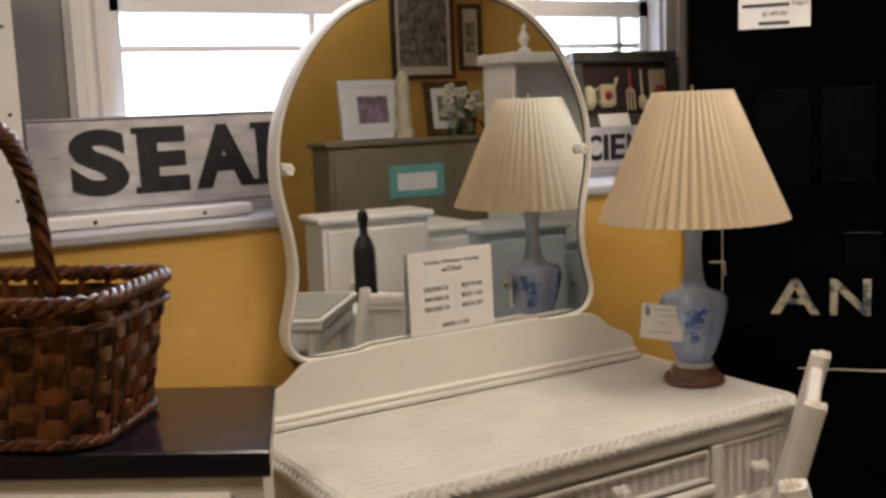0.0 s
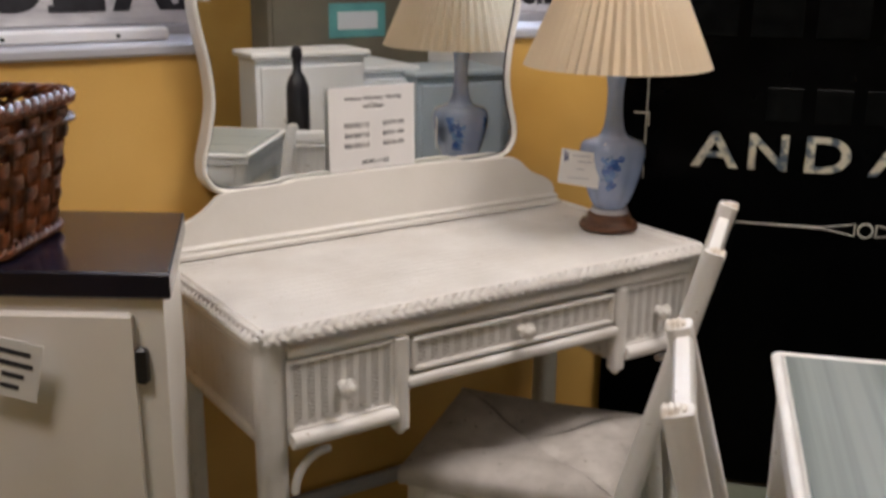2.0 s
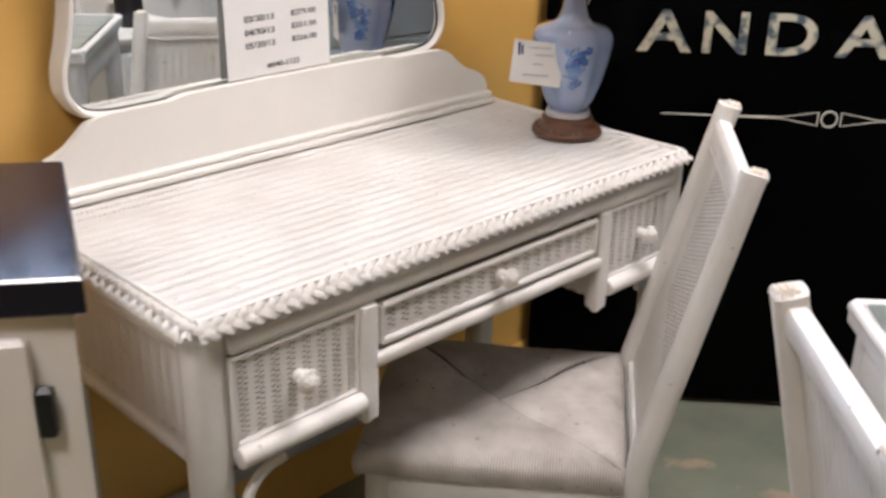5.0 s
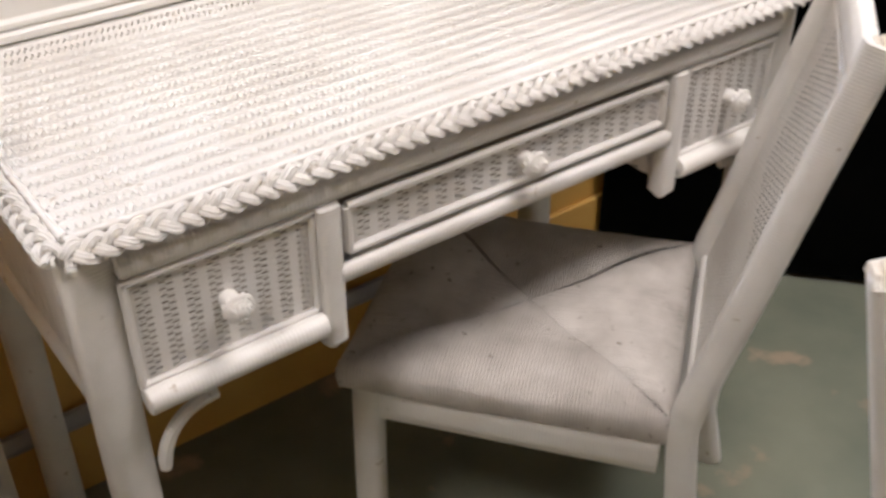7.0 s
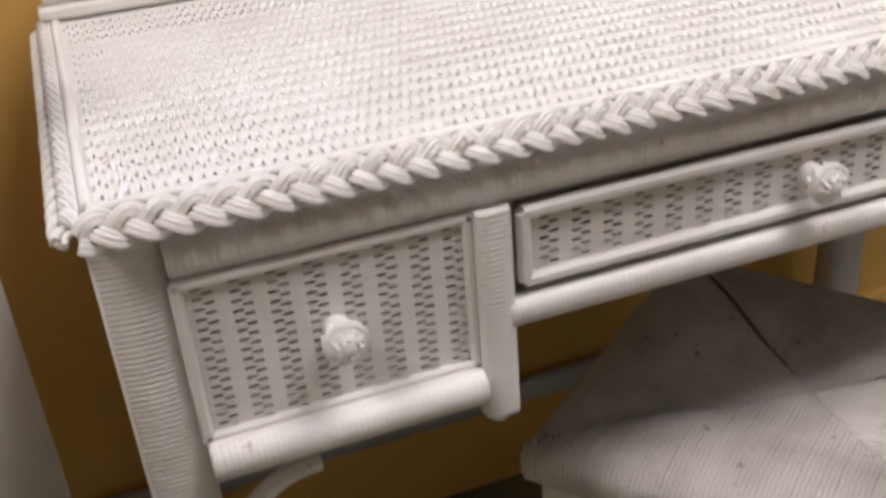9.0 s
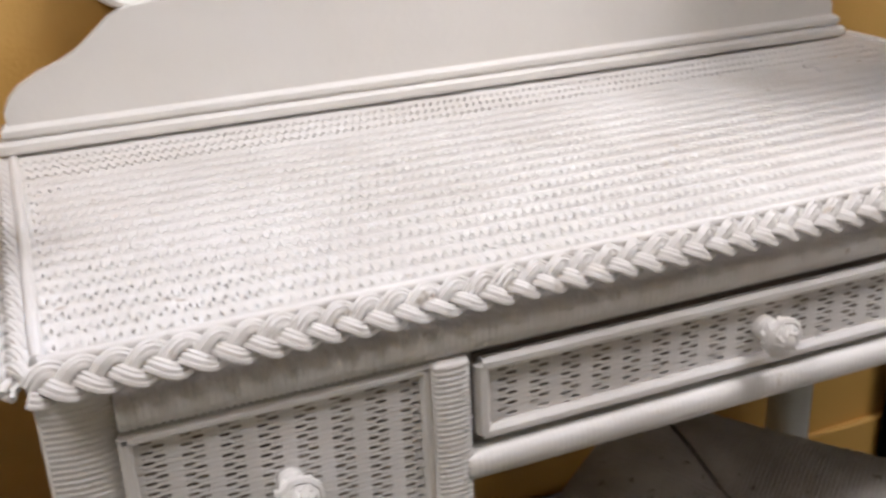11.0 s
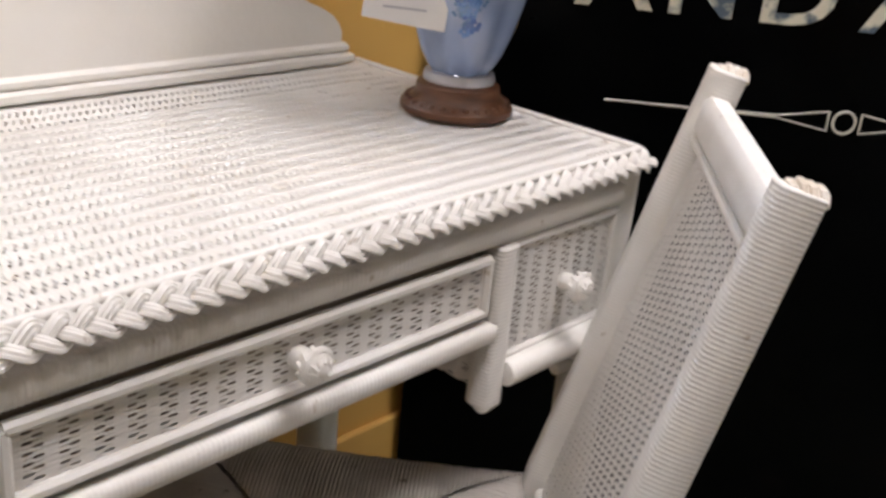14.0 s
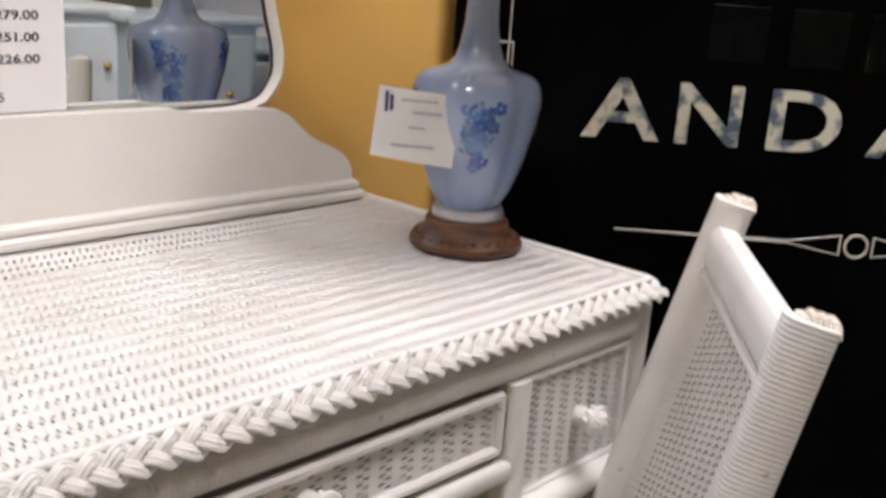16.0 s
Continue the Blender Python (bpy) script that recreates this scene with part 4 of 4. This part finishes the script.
def twisted(paths_of, turns, r, strands, mat, name, off, closed=True):
    for k in range(strands):
        p = []
        n = len(paths_of)
        for i in range(n + (1 if closed else 0)):
            c = paths_of[i % n]
            d = (paths_of[(i + 1) % n] - paths_of[i - 1]).normalized() if closed or 0 < i < n - 1 else (paths_of[min(i + 1, n - 1)] - paths_of[max(i - 1, 0)]).normalized()
            s = d.cross(Vector((0.31, 0.2, 1))).normalized()
            t = s.cross(d)
            a = 2 * math.pi * (turns * i / n + k / strands)
            p.append(c + s * (off * math.cos(a)) + t * (off * math.sin(a)))
        part(name, Shape().tube(p, r, 6), mat, basket)


def dense_ring(q, n, lift=0.0, out=0.0):
    r = basket_ring(q, out)
    return [along_ring(r, i / n) + Vector((0, 0, lift)) for i in range(n)]


twisted(dense_ring(1.0, 200, 0.004, 0.002), 22, 0.0062, 3, BASKET, "rim_strand", 0.0072)
twisted(dense_ring(0.86, 160, 0.0, 0.008), 20, 0.0035, 2, BASKET, "band_strand", 0.0035)
twisted(dense_ring(0.03, 200, 0.004, 0.006), 26, 0.0042, 3, BASKET, "foot_strand", 0.0045)
# stretch of rim for the painted highlight; nothing is drawn along it
pale = [along_ring(basket_ring(1.0, 0.004), 0.02 + 0.22 * i / 30) + Vector((0, 0, 0.0125)) for i in range(31)]
hp = []
for i in range(61):
    a = math.pi * i / 60
    hp.append(Vector((-0.17, BD / 2 + (BD / 2 + 0.014) * math.cos(a), BH * 0.55 + 0.32 * math.sin(a) ** 0.72)))
twisted(hp, 7, 0.0078, 4, BASKET, "handle_strand", 0.0085, False)
part("bottom", Shape().box(-BW + 0.01, -0.01, 0.01, BD - 0.01, 0.004, 0.012, 0.003), BASKET, basket)

# ---- things on the window sill ----
board = thing("white_sign", (-0.297, 0.705, 1.1885), 0, "weathered white wooden sign with large black letters, leaning on the sill", "sign")
board.rotation_euler[0] = radians(-6)
part("plank", Shape().box(0.0, 0.78, 0.0, 0.018, 0.0, 0.176, 0.002), SIGNWHITE, board)
part("edge", Shape().box(-0.004, 0.784, -0.003, 0.0175, 0.1765, 0.182, 0.001), SILL, board)
for chx, a, b in (("S", 0.072, 0.185), ("E", 0.205, 0.305), ("A", 0.318, 0.448), ("F", 0.455, 0.55)):
    part("letter", lettering(chx, a, b, 0.027, 0.158, -0.0006, 0.0012, 0.05), SIGNBLACK, board, "bold black letter")
    if chx in "EF":
        for z in (0.027, 0.145):
            part("serif", Shape().box(a - 0.010, a + 0.03, -0.002, -0.0006, z, z + 0.013), SIGNBLACK, board)
rail = thing("wooden_rail", (-0.322, 0.545, 1.1685), 0, "narrow white painted wooden rail lying on the sill", "rail")
part("bar", Shape().box(0.0, 0.398, 0.0, 0.022, 0.0, 0.026, 0.005), CASING, rail)
for x in (0.098, 0.302):
    part("screw_hole", Shape().tube([(x, -0.001, 0.012), (x, 0.004, 0.012)], 0.004, 10), IRON, rail, "dark screw hole")
post = thing("white_post", (-0.42, 0.555, 1.1685), 0, "white painted board with drilled holes, standing on the sill", "board")
part("board", Shape().box(0.0, 0.088, 0.0, 0.02, 0.0, 0.55, 0.002), CASING, post)
for z in (0.06, 0.21, 0.36, 0.5):
    part("hole", Shape().tube([(0.07, -0.0008, z), (0.07, 0.004, z)], 0.0035, 8), IRON, post, "small dark hole")
sign2 = thing("small_sign", (1.03, 0.705, 1.1885), 0, "small white sign with black letters on the sill", "sign")
part("plank", Shape().box(0.0, 0.27, 0.0, 0.035, 0.0, 0.105, 0.002), SIGNWHITE, sign2)
for i, chx in enumerate("CIEN"):
    a = (0.008, 0.062, 0.085, 0.14)[i]
    b = (0.056, 0.078, 0.134, 0.19)[i]
    part("letter", lettering(chx, a, b, 0.02, 0.086, -0.0006, 0.0012, 0.03), SIGNBLACK, sign2, "bold black letter")
plac = single("paper_label", Shape().box(0.0, 0.10, 0.0, 0.0015, 0.0, 0.034), PAPER, "small white paper label propped on the small sign", "label", place=(1.085, 0.7035, 1.2945))
plac.rotation_euler[0] = radians(-20)
pic = thing("shadow_box", (1.02, 0.712, 1.2945), 0, "dark framed kitchen picture with red and cream shapes", "picture")
pic.rotation_euler[0] = radians(-6)
fw = 0.352
for a in ((0, fw, 0, 0.028), (0, fw, 0.165, 0.193), (0, 0.028, 0.028, 0.165), (fw - 0.028, fw, 0.028, 0.165)):
    part("frame", Shape().box(a[0], a[1], 0.0, 0.03, a[2], a[3], 0.004), FRAMEBLACK, pic)
part("backing", Shape().box(0.02, fw - 0.02, 0.018, 0.024, 0.02, 0.172), plain("dark_red_cloth", (0.025, 0.012, 0.012), 0.8), pic)
RED = surface("red_enamel", (0.25, 0.012, 0.016), (0.32, 0.03, 0.03), 0.4, 20, 90, 0.1)
IVORY = surface("ivory_enamel", (0.45, 0.38, 0.25), (0.56, 0.50, 0.36), 0.4, 20, 90, 0.1)
mug = Shape().box(0.085, 0.135, 0.006, 0.018, 0.05, 0.11, 0.008)
mug.tube([(0.085, 0.012, 0.10), (0.068, 0.012, 0.095), (0.066, 0.012, 0.07), (0.085, 0.012, 0.06)], 0.004, 6, up=(0, 1, 0))
mug.tube([(0.135, 0.012, 0.10), (0.148, 0.012, 0.125)], 0.005, 6)
part("mug", mug, IVORY, pic)
part("heart", Shape().ball((0.11, 0.006, 0.08), 0.012, 1.0, 8), RED, pic)
part("pear", Shape().ball((0.05, 0.012, 0.075), 0.02, 1.6, 10), IVORY, pic)
fork = Shape().tube([(0.19, 0.012, 0.10), (0.19, 0.012, 0.148)], 0.004, 6)
part("fork_handle", fork, RED, pic)
tin = Shape()
for dx in (-0.012, 0.0, 0.012):
    tin.tube([(0.19 + dx, 0.012, 0.04), (0.19 + dx, 0.012, 0.09)], 0.0028, 6)
tin.tube([(0.178, 0.012, 0.088), (0.19, 0.012, 0.10), (0.202, 0.012, 0.088)], 0.004, 6)
part("fork_tines", tin, IVORY, pic)
part("spoon", Shape().ball((0.23, 0.012, 0.06), 0.013, 1.5, 8).tube([(0.23, 0.012, 0.075), (0.23, 0.012, 0.145)], 0.003, 6), IVORY, pic)
part("tin_card", Shape().box(0.262, 0.312, 0.008, 0.018, 0.045, 0.145, 0.003), IVORY, pic)
part("apple", Shape().ball((0.287, 0.008, 0.088), 0.018, 0.9, 10), RED, pic)

# ---- the shop behind, as the mirror shows it ----
def chest(place, rz, w, d, h, mat, label, drawers, cat="chest", knob=BRASS):
    t = thing("chest", place, rz, label, cat)
    part("body", Shape().box(0, w, 0, d, 0.03, h - 0.025, 0.004), mat, t)
    part("top", Shape().box(-0.02, w + 0.02, -0.02, d + 0.02, h - 0.0245, h, 0.006), mat, t)
    part("plinth", Shape().box(0.01, w - 0.01, 0.01, d - 0.01, 0.0, 0.03), mat, t)
    step = (h - 0.09) / drawers
    for i in range(drawers):
        dr = part("drawer", Shape().box(0.02, w - 0.02, d - 0.004, d + 0.012, 0.045 + i * step, 0.035 + (i + 1) * step, 0.004), mat, t)
        for x in (0.25 * w, 0.75 * w):
            part("knob", Shape().ball((x, d + 0.022, 0.04 + (i + 0.5) * step), 0.014, 1.0, 8), knob, dr)
    return t


tall = chest((1.65, -2.40, 0.0), 4, 1.10, 0.20, 1.205, GREYBROWN, "tall plain grey-brown painted chest", 1)
tealsign = thing("teal_frame", (1.945, -2.175, 0.912), 4, "small teal framed notice on the tall chest", "picture")
part("frame", Shape().box(0.0, 0.31, 0.0, 0.014, 0.0, 0.165, 0.004), TEAL, tealsign)
part("notice", Shape().box(0.045, 0.265, 0.0142, 0.016, 0.04, 0.125), PAPER, tealsign)


def framed(place, rz, w, h, mat, label, art=(0.25, 0.25, 0.24), tilt=0, inner=0.27):
    t = thing("framed_picture", place, rz, label, "picture")
    t.rotation_euler[0] = radians(tilt)
    b = 0.035
    for a in ((0, w, 0, b), (0, w, h - b, h), (0, b, b, h - b), (w - b, w, b, h - b)):
        part("frame", Shape().box(a[0], a[1], 0, 0.02, a[2], a[3], 0.003), mat, t)
    part("mat", Shape().box(b * 0.9, w - b * 0.9, 0.006, 0.012, b * 0.9, h - b * 0.9), PAPER, t)
    part("print", Shape().box(w * inner, w * (1 - inner), 0.0125, 0.014, h * inner, h * (1 - inner)), surface("print_" + str(len(bpy.data.materials)), (0.07, 0.08, 0.06), art, 0.6, 22, 60, 0.0), t)
    return t


framed((1.82, -2.395, 1.206), 4, 0.37, 0.30, CASING, "white framed flower print standing on the tall chest", (0.35, 0.2, 0.32), 8)
framed((2.31, -2.36, 1.206), 4, 0.27, 0.285, WALNUT, "brown framed print standing on the tall chest", (0.55, 0.5, 0.42), 8)
framed((3.37, -4.395, 1.56), 0, 0.56, 0.80, WALNUT, "large brown framed grey print on the yellow wall", (0.34, 0.33, 0.3), inner=0.12)
framed((3.975, -4.395, 1.62), 0, 0.21, 0.50, WALNUT, "brown framed print on the yellow wall", (0.6, 0.58, 0.5))
fig = Shape().lathe([(0.05, 0.0), (0.055, 0.03), (0.035, 0.06), (0.045, 0.13), (0.03, 0.2), (0.042, 0.25), (0.03, 0.28), (0.034, 0.31), (0.01, 0.34)], sides=16, lobes=3, depth=0.2)
single("figurine", fig, IVORY, "cream plaster figurine on the tall chest", "figurine", place=(2.13, -2.30, 1.206))
flowers = thing("flower_bunch", (2.49, -2.25, 1.206), 0, "bunch of cream silk flowers in a small pot", "flowers")
part("pot", Shape().lathe([(0.04, 0.0), (0.055, 0.09), (0.05, 0.092)], sides=16), WALNUT, flowers)
for i in range(12):
    a, r = i * 2.4, 0.05 + 0.012 * i
    p = (r * math.cos(a), r * math.sin(a) * 0.7, 0.12 + 0.02 * ((i * 5) % 7))
    part("stem", Shape().tube([(0, 0, 0.07), (p[0] * 0.5, p[1] * 0.5, p[2] * 0.9), p], 0.003, 5), FOLIAGE, flowers)
    bl = Shape()
    for j in range(5):
        b = 2 * math.pi * j / 5
        bl.ball((p[0] + 0.022 * math.cos(b), p[1] + 0.01 * math.sin(b), p[2] + 0.02 * math.sin(b)), 0.017, 0.8, 7)
    part("bloom", bl, PETAL, flowers)
for i in range(9):
    a = i * 0.9
    part("leaf", Shape().tube([(0, 0, 0.09), (0.08 * math.cos(a), 0.05 * math.sin(a), 0.07), (0.15 * math.cos(a), 0.09 * math.sin(a), -0.02 + 0.02 * (i % 3))], 0.014, 5, h=0.002), FOLIAGE, flowers)
hutch = chest((2.28, -1.86, 0.0), 6, 0.95, 0.40, 0.72, PALEBLUE, "pale blue-grey painted hutch base with a white top", 2, "hutch")
up = thing("hutch_top", (2.30, -1.84, 0.7205), 6, "white painted hutch shelf unit with a cornice and finial", "hutch")
part("back_board", Shape().box(0, 0.90, 0.0, 0.02, 0.0, 0.82, 0.002), CABINET, up)
part("side_board", Shape().box(0, 0.02, 0.02, 0.26, 0.0, 0.82, 0.002), CABINET, up)
part("side_board", Shape().box(0.88, 0.90, 0.02, 0.26, 0.0, 0.82, 0.002), CABINET, up)
part("shelf", Shape().box(0.02, 0.88, 0.02, 0.24, 0.4, 0.42, 0.002), CABINET, up)
part("cornice", Shape().box(-0.03, 0.93, -0.01, 0.30, 0.82, 0.87, 0.008), CABINET, up)
part("finial", Shape().lathe([(0.03, 0.87), (0.035, 0.885), (0.014, 0.90), (0.032, 0.94), (0.01, 0.98), (0.014, 0.99), (0.004, 1.01)], 0.14, 0.15, 14), CABINET, up)
chest((1.175, -1.58, 0.0), 8, 0.46, 0.20, 0.945, CABINET, "white painted narrow cupboard", 2, knob=CABINET)
chest((1.63, -1.78, 0.0), 5, 0.30, 0.36, 0.86, CREAM, "cream painted chest of drawers with brass knobs", 3)
chest((1.90, -1.62, 0.0), 10, 0.42, 0.34, 0.84, PALEBLUE, "pale painted night stand with a worn top", 2)
chest((1.06, -1.29, 0.0), 0, 0.28, 0.26, 0.64, CREAM, "small cream painted stand below a white cupboard", 1)
single("dark_bottle", Shape().lathe([(0.042, 0.0), (0.044, 0.02), (0.042, 0.20), (0.03, 0.235), (0.016, 0.255), (0.016, 0.30), (0.022, 0.31), (0.018, 0.34), (0.005, 0.35)], sides=20), IRON, "tall slender black bottle on the small stand", "bottle", place=(1.20, -1.15, 0.6405))
